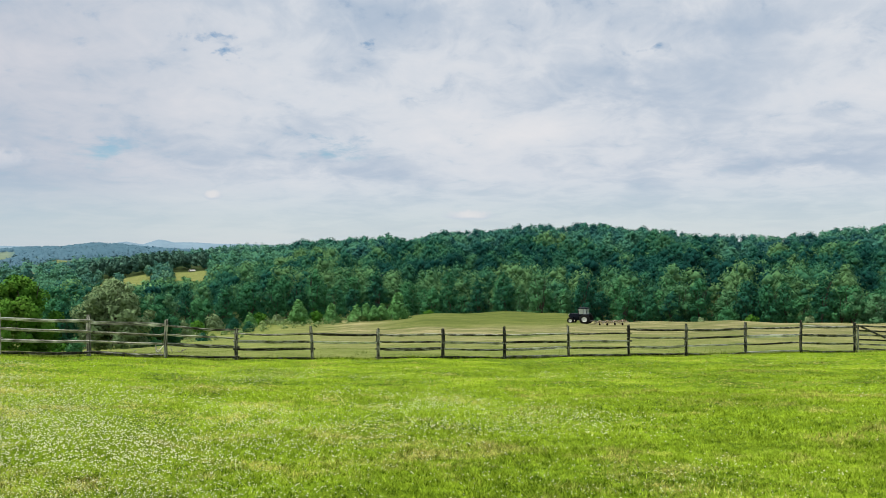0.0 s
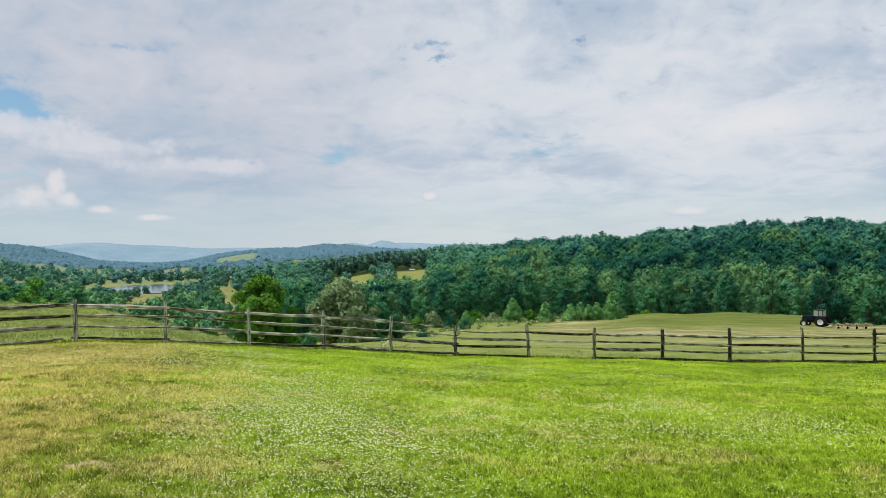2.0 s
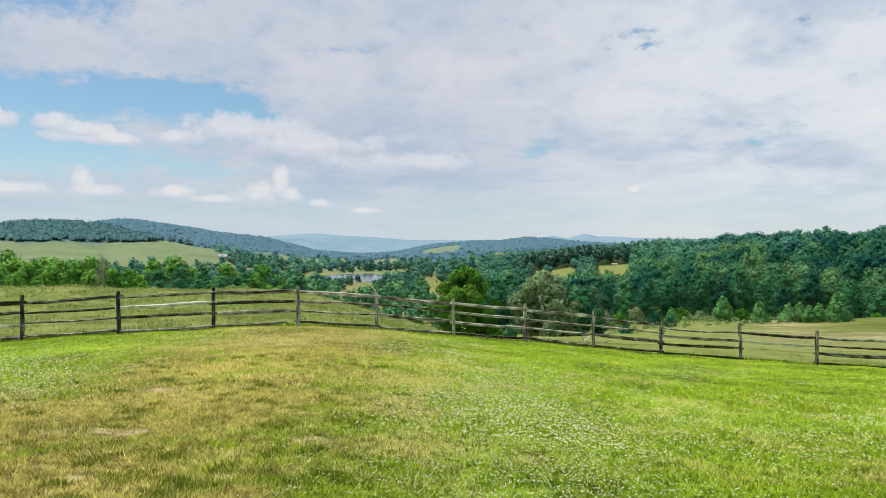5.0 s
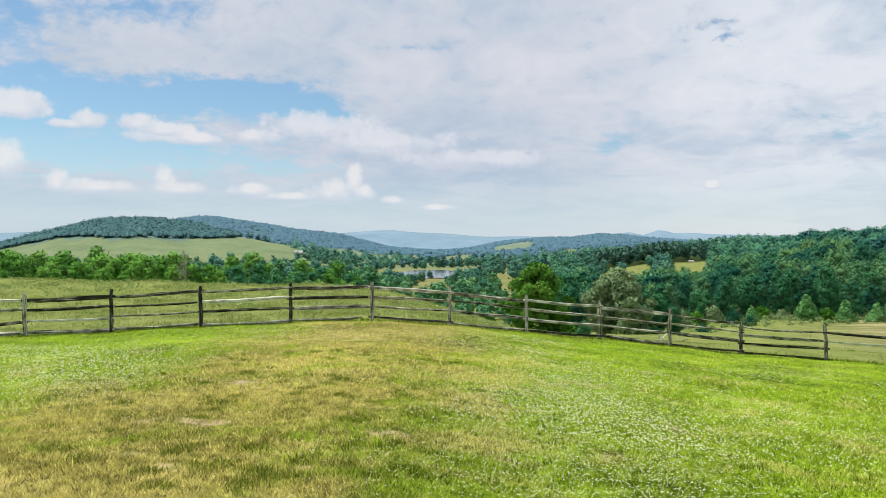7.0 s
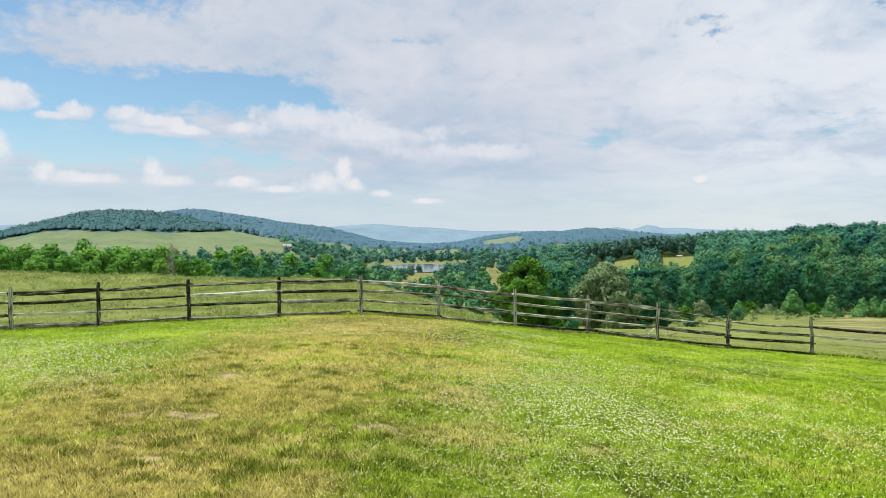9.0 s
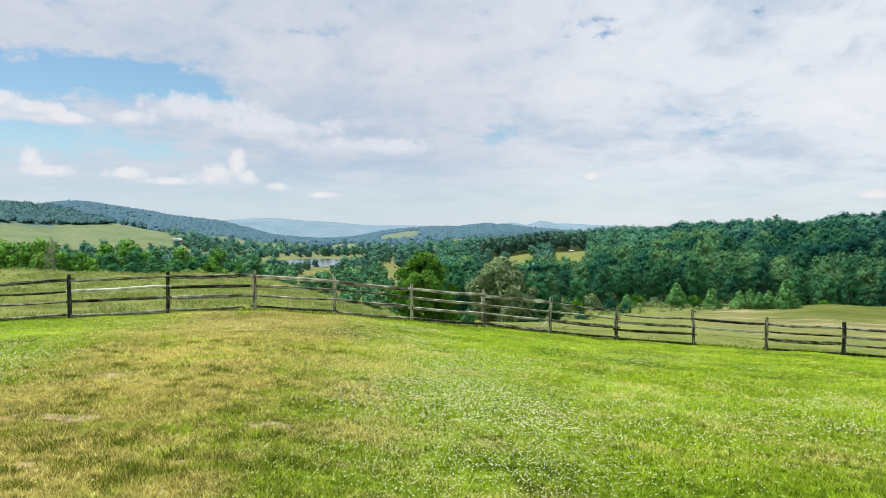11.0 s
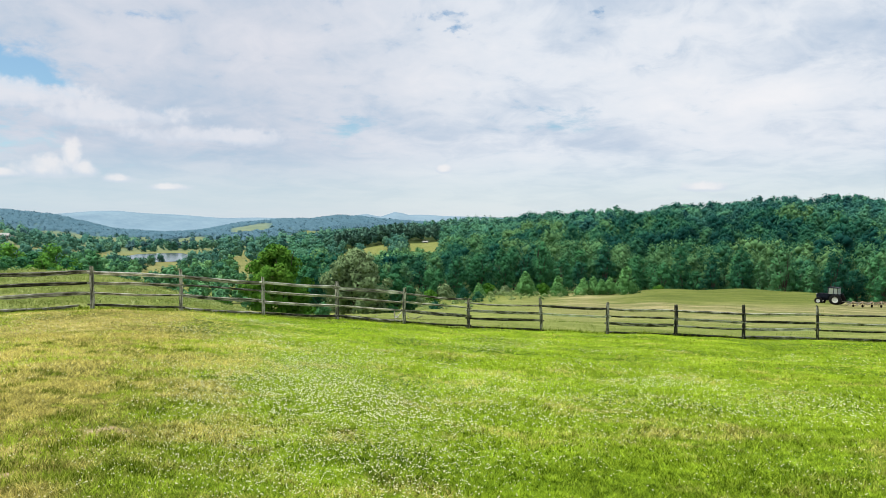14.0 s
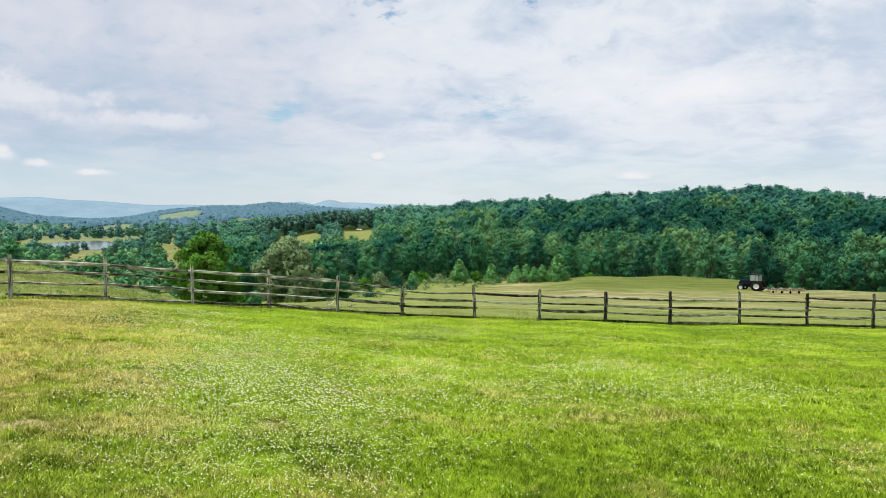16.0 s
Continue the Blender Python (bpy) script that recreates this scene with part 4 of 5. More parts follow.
def make_woods():
    """All the woodland behind the first trees, crown beside crown."""
    rng = np.random.default_rng(8)
    parts, tones, upper = [], [], []
    shapes = {}
    for level, (n, leaf) in enumerate(((840, 0.28), (290, 0.46), (130, 0.74))):
        shapes[level] = []
        for _ in range(8):
            c, q = lobes_of(rng, 13.5, rng.uniform(10.0, 13.5), 0.30, 11, 0.13, 0.25)
            shapes[level].append(leaf_cloud(rng, c, q, n, leaf, 0.45, 0.85, 0.60, 0.9, 0.4, 0.66, KERNEL))

    def grow(left, r, size, tone):
        level = 0 if r < 330 else (1 if r < 560 else 2)
        v = shapes[level][int(rng.integers(8))]
        x, y = spot(left, r)
        parts.append(settled(v, x, y, float(ground(x, y)) - 0.3, rng.uniform(0, 6.283), size, rng.uniform(0.85, 1.15)))
        tones.append(np.full(len(v), tone))
        # crowns past this distance take the haze-tinted leaves
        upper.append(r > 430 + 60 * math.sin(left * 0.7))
    r = 208.0
    while r < 745:
        step = math.degrees((8.4 + r * 0.003) / r)
        for left in np.arange(-36, 27, step):
            a, d = left + rng.uniform(-0.5, 0.5) * step, r + rng.uniform(-3.5, 3.5)
            if d < near_edge(a) + 16 or not wooded(np.array(a), np.array(d)):
                continue
            if d > 690 and 16 < a < 25:
                continue
            # tone rises leftwards and with distance, standing in for haze
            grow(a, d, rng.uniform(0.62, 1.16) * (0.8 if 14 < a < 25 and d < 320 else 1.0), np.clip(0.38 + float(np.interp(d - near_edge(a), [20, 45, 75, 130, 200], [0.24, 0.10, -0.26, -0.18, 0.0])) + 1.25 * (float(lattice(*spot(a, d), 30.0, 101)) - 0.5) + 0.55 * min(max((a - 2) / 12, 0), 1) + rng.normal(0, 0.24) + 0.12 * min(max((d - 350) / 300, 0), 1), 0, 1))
        r += 8.2 + r * 0.003
    for high, name, mat, label in ((False, "woodland", LEAF_WOODS, "dense green deciduous woodland covering the lower hillside"), (True, "upper_woodland", LEAF_UPPER_HAZE, "deciduous woodland along the top of the hill, blue-green with painted haze")):
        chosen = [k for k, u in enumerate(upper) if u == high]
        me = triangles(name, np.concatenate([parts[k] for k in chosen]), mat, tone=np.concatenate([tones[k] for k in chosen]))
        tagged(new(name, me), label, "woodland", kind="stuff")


def make_pines():
    rng = np.random.default_rng(14)
    parts, tones = [], []
    for _ in range(130):
        left, r = rng.uniform(16.2, 23.6), rng.uniform(708, 800)
        h = rng.uniform(12, 18)
        c = [(rng.uniform(-1, 1), rng.uniform(-1, 1), h * k) for k in (0.45, 0.6, 0.72, 0.84, 0.94)]
        q = [h * s for s in (0.17, 0.19, 0.16, 0.12, 0.07)]
        v = leaf_cloud(rng, c, q, 110, 1.2, 0.7)
        x, y = spot(left, r)
        parts.append(settled(v, x, y, float(ground(x, y))))
        tones.append(np.full(len(v), rng.uniform(0, 1)))
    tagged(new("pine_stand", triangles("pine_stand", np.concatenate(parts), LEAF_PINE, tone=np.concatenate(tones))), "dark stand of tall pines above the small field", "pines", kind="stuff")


def make_valley_trees():
    """Copses, hedges and wooded hills of the valley floor and beyond."""
    rng = np.random.default_rng(31)
    near, near_tone, far, far_tone, ridge, ridge_tone = [], [], [], [], [], []
    close, close_tone = [], []

    def grow(left, r, h, w, n, leaf, store, tones):
        c, q = lobes_of(rng, h, w, 0.05, 5 if r > 560 else 8, 0.14 if r < 560 else 0.2, 0.3)
        # nearer trees get the copse leaves, without the valley's haze tint
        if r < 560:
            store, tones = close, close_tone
        if r < 1100:
            v = leaf_cloud(rng, c, q, n, leaf, 0.5, core=0.64, dome=0.5, near=0.78, solid=KERNEL_FINE)
        else:                                              # far crowns show only their closed tops
            leafy = leaf_cloud(rng, c, np.array(q), n, leaf, 0.5, core=0, squash=0.85, dome=0.6, near=0.8)
            tops = [np.hstack([DOME * (b, b, b * 0.9) + (a[0] * 1.1, a[1] * 1.1, a[2] * 0.75), CANOPY]) for a, b in zip(c[1:5 if r < 1750 else 3], q[1:5])]
            v = np.concatenate([leafy, *tops])
        x, y = spot(left, r)
        store.append(settled(v, x, y, float(ground(x, y)) - 0.3))
        tones.append(np.full(len(v), np.clip(rng.normal(0.45, 0.25), 0, 1)))
    for _ in range(2300):                                  # copses in the valley
        left, r = rng.uniform(19, 75), 300 + 1000 * rng.random() ** 0.8
        x, y = spot(left, r)
        if noise.noise(Vector((x * 0.009, y * 0.009, 2.0))) < (-0.35 if left > 37.5 and r < 800 else (0.06 if r > 700 else -0.02)):
            continue
        if 32.2 < left < 38.2 and r < 900 and not (r < 430 and rng.random() < 0.2):
            continue
        if 14 < left < 25 and r < 720 or 31.8 < left < 38.6 and r < 1120 and r > 430:
            continue
        if left > 45 and r > 900 or 25 < left < 33 and r < 640 and rng.random() < 0.55:
            continue
        grow(left, r, rng.uniform(8, 18) * (0.62 if r < 470 else 1.0), rng.uniform(9, 18) * (0.6 if r < 470 else 1.0), 130 if r < 560 else 80, 0.75 if r < 560 else 1.05, near, near_tone)
    for left, r, h in ((36.9, 560, 9), (36.6, 575, 8), (37.1, 530, 10), (34.2, 600, 7), (33.9, 590, 8), (35.2, 455, 5), (36.1, 440, 6), (34.6, 430, 6), (36.1, 640, 8), (35.95, 655, 7), (34.6, 520, 6), (37.9, 620, 9), (38.2, 600, 10), (33.1, 600, 9), (32.7, 620, 10), (15.0, 560, 9), (19.4, 520, 10), (20.2, 540, 9), (22.0, 600, 11), (18.9, 640, 9), (37.6, 560, 10), (37.3, 540, 8), (35.45, 700, 7), (33.5, 620, 8), (32.3, 560, 11), (38.6, 560, 12), (39.2, 540, 11)):
        grow(left, r, h, h * 1.1, 240, 0.7, near, near_tone)
    for _ in range(26):                                    # the clump that parts the two small fields
        left, r = rng.uniform(18.8, 19.8), rng.uniform(560, 690)
        grow(left, r, rng.uniform(7, 12), rng.uniform(8, 12), 130, 0.8, near, near_tone)
    for _ in range(190):                                   # the low trees that break up the small fields
        left, r = rng.uniform(14.6, 24.6), rng.uniform(300, 690)
        if r > 530 and not (19.0 < left < 20.2 or left > 23.0):
            continue
        h = rng.uniform(6, 9) if left < 19.2 else rng.uniform(7, 11)
        grow(left, r, h, h * rng.uniform(0.9, 1.2), 190, 0.62, near, near_tone)
    for left in np.arange(31.5, 38.6, 0.42):                # the row behind the pond
        for r in (985, 1012) if left < 35.2 else (1140, 1170):
            grow(left + rng.uniform(-0.2, 0.2), r, rng.uniform(8, 12), rng.uniform(9, 13), 80, 1.4, near, near_tone)
    for _ in range(620):                                   # woods behind the pines
        left, r = rng.uniform(4, 24.5), rng.uniform(770, 1330)
        grow(left, r, rng.uniform(9, 14), rng.uniform(9, 14), 50, 1.2, near, near_tone)
    for _ in range(16):                                    # a broken row on the pond's far bank
        left, r = rng.uniform(35.3, 38.8), rng.uniform(930, 1050)
        grow(left, r, rng.uniform(6, 11), rng.uniform(7, 12), 70, 1.0, near, near_tone)
    for k in range(32):                                    # hedges either side of the pond
        left, r = (rng.uniform(31.4, 34.0) if k % 3 else rng.uniform(37.5, 39.0)), rng.uniform(450, 780)
        h = rng.uniform(6, 12)
        grow(left, r, h, h * rng.uniform(0.8, 1.3), 90, 0.8, near, near_tone)
    for _ in range(60):                                    # single trees on the fields before the pond
        left, r = rng.uniform(30.5, 39.5), rng.uniform(300, 640)
        if 34.3 < left < 37.3 and r > 420:
            continue
        h = rng.uniform(5, 11)
        grow(left, r, h, h * rng.uniform(0.7, 1.2), 150, 0.6, near, near_tone)
    for _ in range(90):                                    # scrub on the slope towards the pond
        left, r = rng.uniform(28.5, 41), rng.uniform(210, 470)
        if 33.6 < left < 37.2 and r > 300:
            continue
        h = rng.uniform(3.5, 7.0)
        grow(left, r, h, h * rng.uniform(0.9, 1.3), 170, 0.5, near, near_tone)
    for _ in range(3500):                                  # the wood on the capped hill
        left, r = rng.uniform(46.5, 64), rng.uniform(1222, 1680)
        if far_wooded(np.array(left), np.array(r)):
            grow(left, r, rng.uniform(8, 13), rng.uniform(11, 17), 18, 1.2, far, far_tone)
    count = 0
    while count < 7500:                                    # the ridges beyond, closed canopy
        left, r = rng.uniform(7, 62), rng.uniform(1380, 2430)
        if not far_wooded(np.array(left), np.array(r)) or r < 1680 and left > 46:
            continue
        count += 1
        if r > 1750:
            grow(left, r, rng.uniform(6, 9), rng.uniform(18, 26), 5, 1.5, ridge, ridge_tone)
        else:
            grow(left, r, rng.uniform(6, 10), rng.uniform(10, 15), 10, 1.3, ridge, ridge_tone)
    for _ in range(260):                                   # hedges on the far fields
        left, r = rng.uniform(24, 50), rng.uniform(1000, 1900)
        x, y = spot(left, r)
        if noise.noise(Vector((x * 0.006, y * 0.006, 7.0))) > 0.05:
            grow(left, r, rng.uniform(7, 12), rng.uniform(9, 15), 50, 1.7, far, far_tone)
    tagged(new("copses", triangles("copses", np.concatenate(close), LEAF_COPSE, tone=np.concatenate(close_tone))), "green copses and bushes on the slope below the meadow", "trees", kind="stuff")
    tagged(new("valley_trees", triangles("valley_trees", np.concatenate(near), LEAF_VALE_HAZE, tone=np.concatenate(near_tone))), "scattered copses and hedgerow trees across the valley floor", "trees", kind="stuff")
    tagged(new("distant_woods", triangles("distant_woods", np.concatenate(far), LEAF_FAR_HAZE, tone=np.concatenate(far_tone))), "woods capping the far hill, blue-green with painted haze", "woodland", kind="stuff")
    tagged(new("ridge_woods", triangles("ridge_woods", np.concatenate(ridge), LEAF_RIDGE_HAZE, tone=np.concatenate(ridge_tone))), "wooded ridges far across the valley, bluish with painted haze", "woodland", kind="stuff")


def make_scrub():
    """Light green rough ground with low bushes between the hayfield and the wood."""
    rng = np.random.default_rng(77)
    parts, tones = [], []
    for _ in range(210):
        left = rng.uniform(3.5, 20)
        r = float(near_edge(left)) - 3 - rng.random() ** 1.4 * 38
        if left < 7 and r < 150:
            continue
        h = rng.uniform(0.4, 1.1) * (1.8 if rng.random() < 0.12 else 1.0)
        c, q = lobes_of(rng, h, h * rng.uniform(1.6, 2.8), 0.0, 4, 0.2, 0.3)
        v = leaf_cloud(rng, c, q, 90, 0.13, 0.4, core=0, near=0.5)
        x, y = spot(left, r)
        parts.append(settled(v, x, y, float(ground(x, y)) - 0.05))
        tones.append(np.full(len(v), np.clip(rng.normal(0.6, 0.25), 0, 1)))
    tagged(new("scrub", triangles("scrub", np.concatenate(parts), LEAF_SCRUB, tone=np.concatenate(tones))), "low light green scrub along the foot of the wood", "scrub", kind="stuff")


make_near_trees()
make_scrub()
make_tree_lines()
make_woods()
make_pines()
make_valley_trees()


# ---- grass ----
def scattered(rng, a0, a1, r0, r1, count):
    """Even random places over a sector of the plan."""
    left = rng.uniform(a0, a1, count)
    r = np.sqrt(rng.uniform(r0 * r0, r1 * r1, count))
    return -np.sin(np.radians(left)) * r, np.cos(np.radians(left)) * r


def blades(rng, x, y, height, width, lean=0.45):
    """One thin triangle a blade, three rows of vertices each."""
    n = len(x)
    z = ground(x, y)
    a = rng.uniform(0, 2 * np.pi, n)
    across = np.stack([np.cos(a), np.sin(a), np.zeros(n)], 1) * (width / 2)[:, None]
    foot = np.stack([x, y, z - 0.01], 1)
    tip = foot + np.stack([rng.normal(0, lean, n) * height, rng.normal(0, lean, n) * height, height + 0.01], 1)
    return np.stack([foot - across, foot + across, tip], 1).reshape(-1, 3)


def parched(rng, x, y):
    """How dry each blade is: mostly one or the other, patchy at two scales."""
    p = dryness(x, y) * 1.05 + (lattice(x, y, 1.1, 3) - 0.5) * 1.15 + (lattice(x, y, 0.30, 5) - 0.5) * 1.1
    p = p + np.clip(lattice(x, y, 2.4, 9) - 0.62, 0, 1) * 1.2
    return np.clip((p + rng.normal(0, 0.18, len(x))) * 1.6 - 0.26, 0, 1)


def make_lawn():
    rng = np.random.default_rng(41)
    store, dry, tone = [], [], []
    for r0, r1, count, high, wide in ((1.5, 4.4, 22000, 0.045, 0.007), (4.4, 7.5, 140000, 0.042, 0.0085), (7.5, 12, 205000, 0.044, 0.0110), (12, 20, 150000, 0.050, 0.018), (20, 32, 80000, 0.034, 0.034), (32, 47, 36000, 0.034, 0.055)):
        x, y = scattered(rng, -42, 80, r0, r1, count)
        left, r = facing(x, y)
        keep = r < fence_radius(left) + 0.3
        for bx, by, w in BARE:
            keep &= (np.hypot((x - bx) / (w * 1.4), (y - by) / w) > 1) | (rng.random(len(x)) < 0.22)
        x, y = x[keep], y[keep]
        lush = lattice(x, y, 0.55, 17)
        h = high * rng.uniform(0.5, 1.35, len(x)) * (0.55 + 0.9 * lush)
        store.append(blades(rng, x, y, h, wide * rng.uniform(0.7, 1.3, len(x)), 0.9))
        dry.append(np.repeat(parched(rng, x, y), 3))
        # tone drops near the viewpoint, painting in the dark gaps between blades there
        tone.append(np.repeat(np.clip(rng.uniform(0, 1, len(x)) * np.interp(facing(x, y)[1], [8, 20], [0.85, 0.32]) + np.interp(facing(x, y)[1], [8, 20], [0, 0.26]) + (0.5 - lattice(x, y, 0.07, 29)) * 0.9 + np.interp(facing(x, y)[1], [5, 9, 14], [-0.22, -0.02, 0.12]) + (1 - lush) * 0.15 + lattice(x, y, 3.5, 23) * 0.25 - 0.19 * np.clip((12 - facing(x, y)[0]) / 25, 0, 1), 0, 1), 3))
    me = triangles("lawn_grass", np.concatenate(store), BLADES, dry=np.concatenate(dry), tone=np.concatenate(tone))
    tagged(new("lawn_grass", me), "short mown lawn grass, green with parched straw patches", "grass", kind="stuff")


def make_tufts():
    """Coarse dark tufts standing out of the dry strip, and rank grass along the fence."""
    rng = np.random.default_rng(43)
    xs, ys, hs = [], [], []
    spots = [spot(42.8, 7.7), spot(52.5, 7.3), spot(49.5, 7.9), spot(57, 10.5), spot(46.5, 9.6), spot(38.4, 10.9), spot(48.5, 6.6), spot(41.0, 20.0), spot(36.5, 16.5), spot(52.2, 13.2)]
    spots += [spot(rng.uniform(34, 62), rng.uniform(5.5, 18)) for _ in range(120)]
    for k, (sx, sy) in enumerate(spots):
        n = 260 if k < 10 else 130
        xs.append(sx + rng.normal(0, 0.15 if k < 10 else 0.09, n))
        ys.append(sy + rng.normal(0, 0.11 if k < 10 else 0.07, n))
        hs.append(rng.uniform(0.030, 0.065, n))
    for a, b in zip(POSTS[:-1], POSTS[1:]):
        n = 320
        k = rng.random(n)
        off = rng.normal(0.05, 0.16, n)
        dx, dy = b[0] - a[0], b[1] - a[1]
        d = math.hypot(dx, dy)
        xs.append(a[0] + dx * k - dy / d * off)
        ys.append(a[1] + dy * k + dx / d * off)
        hs.append(rng.uniform(0.04, 0.18, n))
    x, y, h = np.concatenate(xs), np.concatenate(ys), np.concatenate(hs)
    w = np.where(facing(x, y)[1] > 24, 0.03, 0.011)
    me = triangles("rank_grass", blades(rng, x, y, h, w, 0.4), BLADES, dry=np.repeat(rng.uniform(0, 0.35, len(x)), 3), tone=np.repeat(rng.uniform(0, 0.5, len(x)), 3))
    tagged(new("rank_grass", me), "coarse green tufts in the lawn and along the fence", "grass", kind="stuff")


def make_clover():
    rng = np.random.default_rng(47)
    eight = np.array([[[1, 0, 0], [0, 1, 0], [0, 0, 1]], [[0, 1, 0], [-1, 0, 0], [0, 0, 1]], [[-1, 0, 0], [0, -1, 0], [0, 0, 1]], [[0, -1, 0], [1, 0, 0], [0, 0, 1]],
                      [[0, 1, 0], [1, 0, 0], [0, 0, -0.8]], [[-1, 0, 0], [0, 1, 0], [0, 0, -0.8]], [[0, -1, 0], [-1, 0, 0], [0, 0, -0.8]], [[1, 0, 0], [0, -1, 0], [0, 0, -0.8]]], float).reshape(-1, 3)
    store = []
    for r0, r1, count, size in ((3.0, 9, 34000, 0.0072), (9, 16, 64000, 0.0102), (16, 27, 64000, 0.0140), (27, 45, 20000, 0.0150)):
        x, y = scattered(rng, -42, 80, r0, r1, count)
        left, r = facing(x, y)
        thick = lattice(x, y, 2.6, 61) * 0.45 + lattice(x, y, 0.8, 67) * 0.35 + lattice(x, y, 7.0, 71) * 0.3
        thick = np.clip((thick - 0.55) * 2.6, 0.04, 1) + 0.5 * bell(left, 31, 9) * bell(r, 9.5, 4) + 1.0 * bell(left, 58.5, 6) * bell(r, 17, 5) + 0.35 * bell(left, 20, 8) * bell(r, 8, 3) + 0.6 * bell(left, 27, 4) * bell(r, 14.5, 2.2) + 0.5 * bell(left, 57, 6) * bell(r, 14, 3) + 0.5 * bell(left, -8, 7) * bell(r, 13, 2) + 0.5 * bell(left, -10, 10) * bell(r, 8, 1.4) + 0.5 * bell(left, 23, 5) * bell(r, 11, 1.5) + 0.4 * bell(left, 24, 6) * bell(r, 17.5, 2)
        thick = thick * np.interp(left, [-30, -5, 14, 24], [0.22, 0.30, 0.5, 0.85])
        thick = thick * (1 - 0.85 * np.clip(dryness(x, y) * 1.35, 0, 1))
        keep = (rng.random(count) < thick) & (r < fence_radius(left) - 0.3)
        x, y = x[keep], y[keep]
        p = np.stack([x, y, ground(x, y) + rng.uniform(0.035, 0.075, len(x))], 1)
        s = size * rng.uniform(0.7, 1.25, len(x))
        shape = eight[:12]
        store.append((p[:, None, :] + shape[None] * s[:, None, None]).reshape(-1, 3))
    tagged(new("clover_flowers", triangles("clover_flowers", np.concatenate(store), PETAL)), "white clover heads scattered in patches over the lawn", "clover", kind="stuff")


def make_meadow():
    rng = np.random.default_rng(53)
    store, dry, tone = [], [], []
    for a0, a1, r0, r1, count, high, wide in ((31, 82, 28, 50, 70000, 0.11, 0.030), (31, 82, 50, 86, 55000, 0.14, 0.055), (-46, 31, 34, 60, 42000, 0.05, 0.04), (-46, 31, 60, 172, 45000, 0.05, 0.08)):
        x, y = scattered(rng, a0, a1, r0, r1, count)
        left, r = facing(x, y)
        clump = np.clip((lattice(x, y, 1.8, 83) * 0.6 + lattice(x, y, 0.7, 87) * 0.4 - 0.28) * 1.9, 0, 1)
        keep = (r > fence_radius(left) + 0.35) & (rng.random(count) < 0.15 + 1.2 * clump)
        x, y, clump = x[keep], y[keep], clump[keep]
        h = high * rng.uniform(0.5, 1.2, len(x)) * (0.5 + clump)
        store.append(blades(rng, x, y, h, wide * rng.uniform(0.6, 1.3, len(x)), 0.95))
        d = np.clip((lattice(x, y, 9.0, 91) - 0.25) * 0.6 + np.where(facing(x, y)[0] < 14, 0.75, 0.25) * (lattice(x * 0.12, y - 0.16 * x, 2.6, 93) - 0.35) + np.where(facing(x, y)[0] < 12, np.interp(facing(x, y)[1] - fence_radius(facing(x, y)[0]), [4, 40], [-0.2, 0.25]), 0.0) - 1.2 * np.interp(facing(x, y)[1], [116, 132, 176, 190], [0, 1, 1, 0]) * np.interp(facing(x, y)[0], [-10.2, -9.4, 1, 6], [0, 1, 0.9, 0]) + rng.normal(0, 0.25, len(x)), 0, 1)
        dry.append(np.repeat(d, 3))
        tone.append(np.repeat(np.clip(rng.uniform(0, 0.7, len(x)) * np.where(facing(x, y)[0] < 31, 0.5, 1.0) + np.where(facing(x, y)[0] < 31, 0.14, 0.0) + 0.3 * lattice(x, y, 4.0, 95) - 0.25 * (clump - 0.5) - 0.55 * np.interp(facing(x, y)[1], [116, 132, 176, 190], [0, 1, 1, 0]) * np.interp(facing(x, y)[0], [-10.2, -9.4, 1, 6], [0, 1, 0.9, 0]), 0, 1), 3))
    me = triangles("meadow_grass", np.concatenate(store), TALL, dry=np.concatenate(dry), tone=np.concatenate(tone))
    tagged(new("meadow_grass", me), "tall seeding meadow grass and stubble beyond the fence", "grass", kind="stuff")


def make_weeds():
    """Leafy weed clumps that mottle the uncut meadow."""
    rng = np.random.default_rng(59)
    x, y = scattered(rng, 30, 82, 28, 84, 4300)
    left, r = facing(x, y)
    keep = (r > fence_radius(left) + 0.6) & (lattice(x, y, 3.2, 33) + rng.normal(0, 0.18, len(x)) > 0.42)
    store, tones = [], []
    for px, py, d in zip(x[keep], y[keep], r[keep]):
        h = rng.uniform(0.07, 0.19) * (1 + d / 130)
        n = 22
        way = rng.normal(size=(n, 3))
        way[:, 2] = np.abs(way[:, 2])
        way /= np.linalg.norm(way, axis=1)[:, None]
        p = way * rng.uniform(0.5, 1, (n, 1)) * (h * 1.5, h * 1.5, h)
        s = h * 0.36 * rng.uniform(0.6, 1.3, (n, 1))
        side, other = rng.normal(size=(n, 3)), rng.normal(size=(n, 3))
        other[:, 2] += 0.5
        side, other = side / np.linalg.norm(side, axis=1)[:, None], other / np.linalg.norm(other, axis=1)[:, None] * 1.3
        store.append(np.stack([p - side * s * 0.5, p + side * s * 0.5, p + other * s], 1).reshape(-1, 3) + (px, py, float(ground(px, py))))
        tones.append(np.full(n * 3, np.clip(rng.normal(0.45, 0.28), 0, 1)))
    tagged(new("meadow_weeds", triangles("meadow_weeds", np.concatenate(store), LEAF_WEED, tone=np.concatenate(tones))), "olive green weed clumps standing in the uncut meadow", "weeds", kind="stuff")


make_lawn()
make_weeds()
make_tufts()
make_clover()
make_meadow()


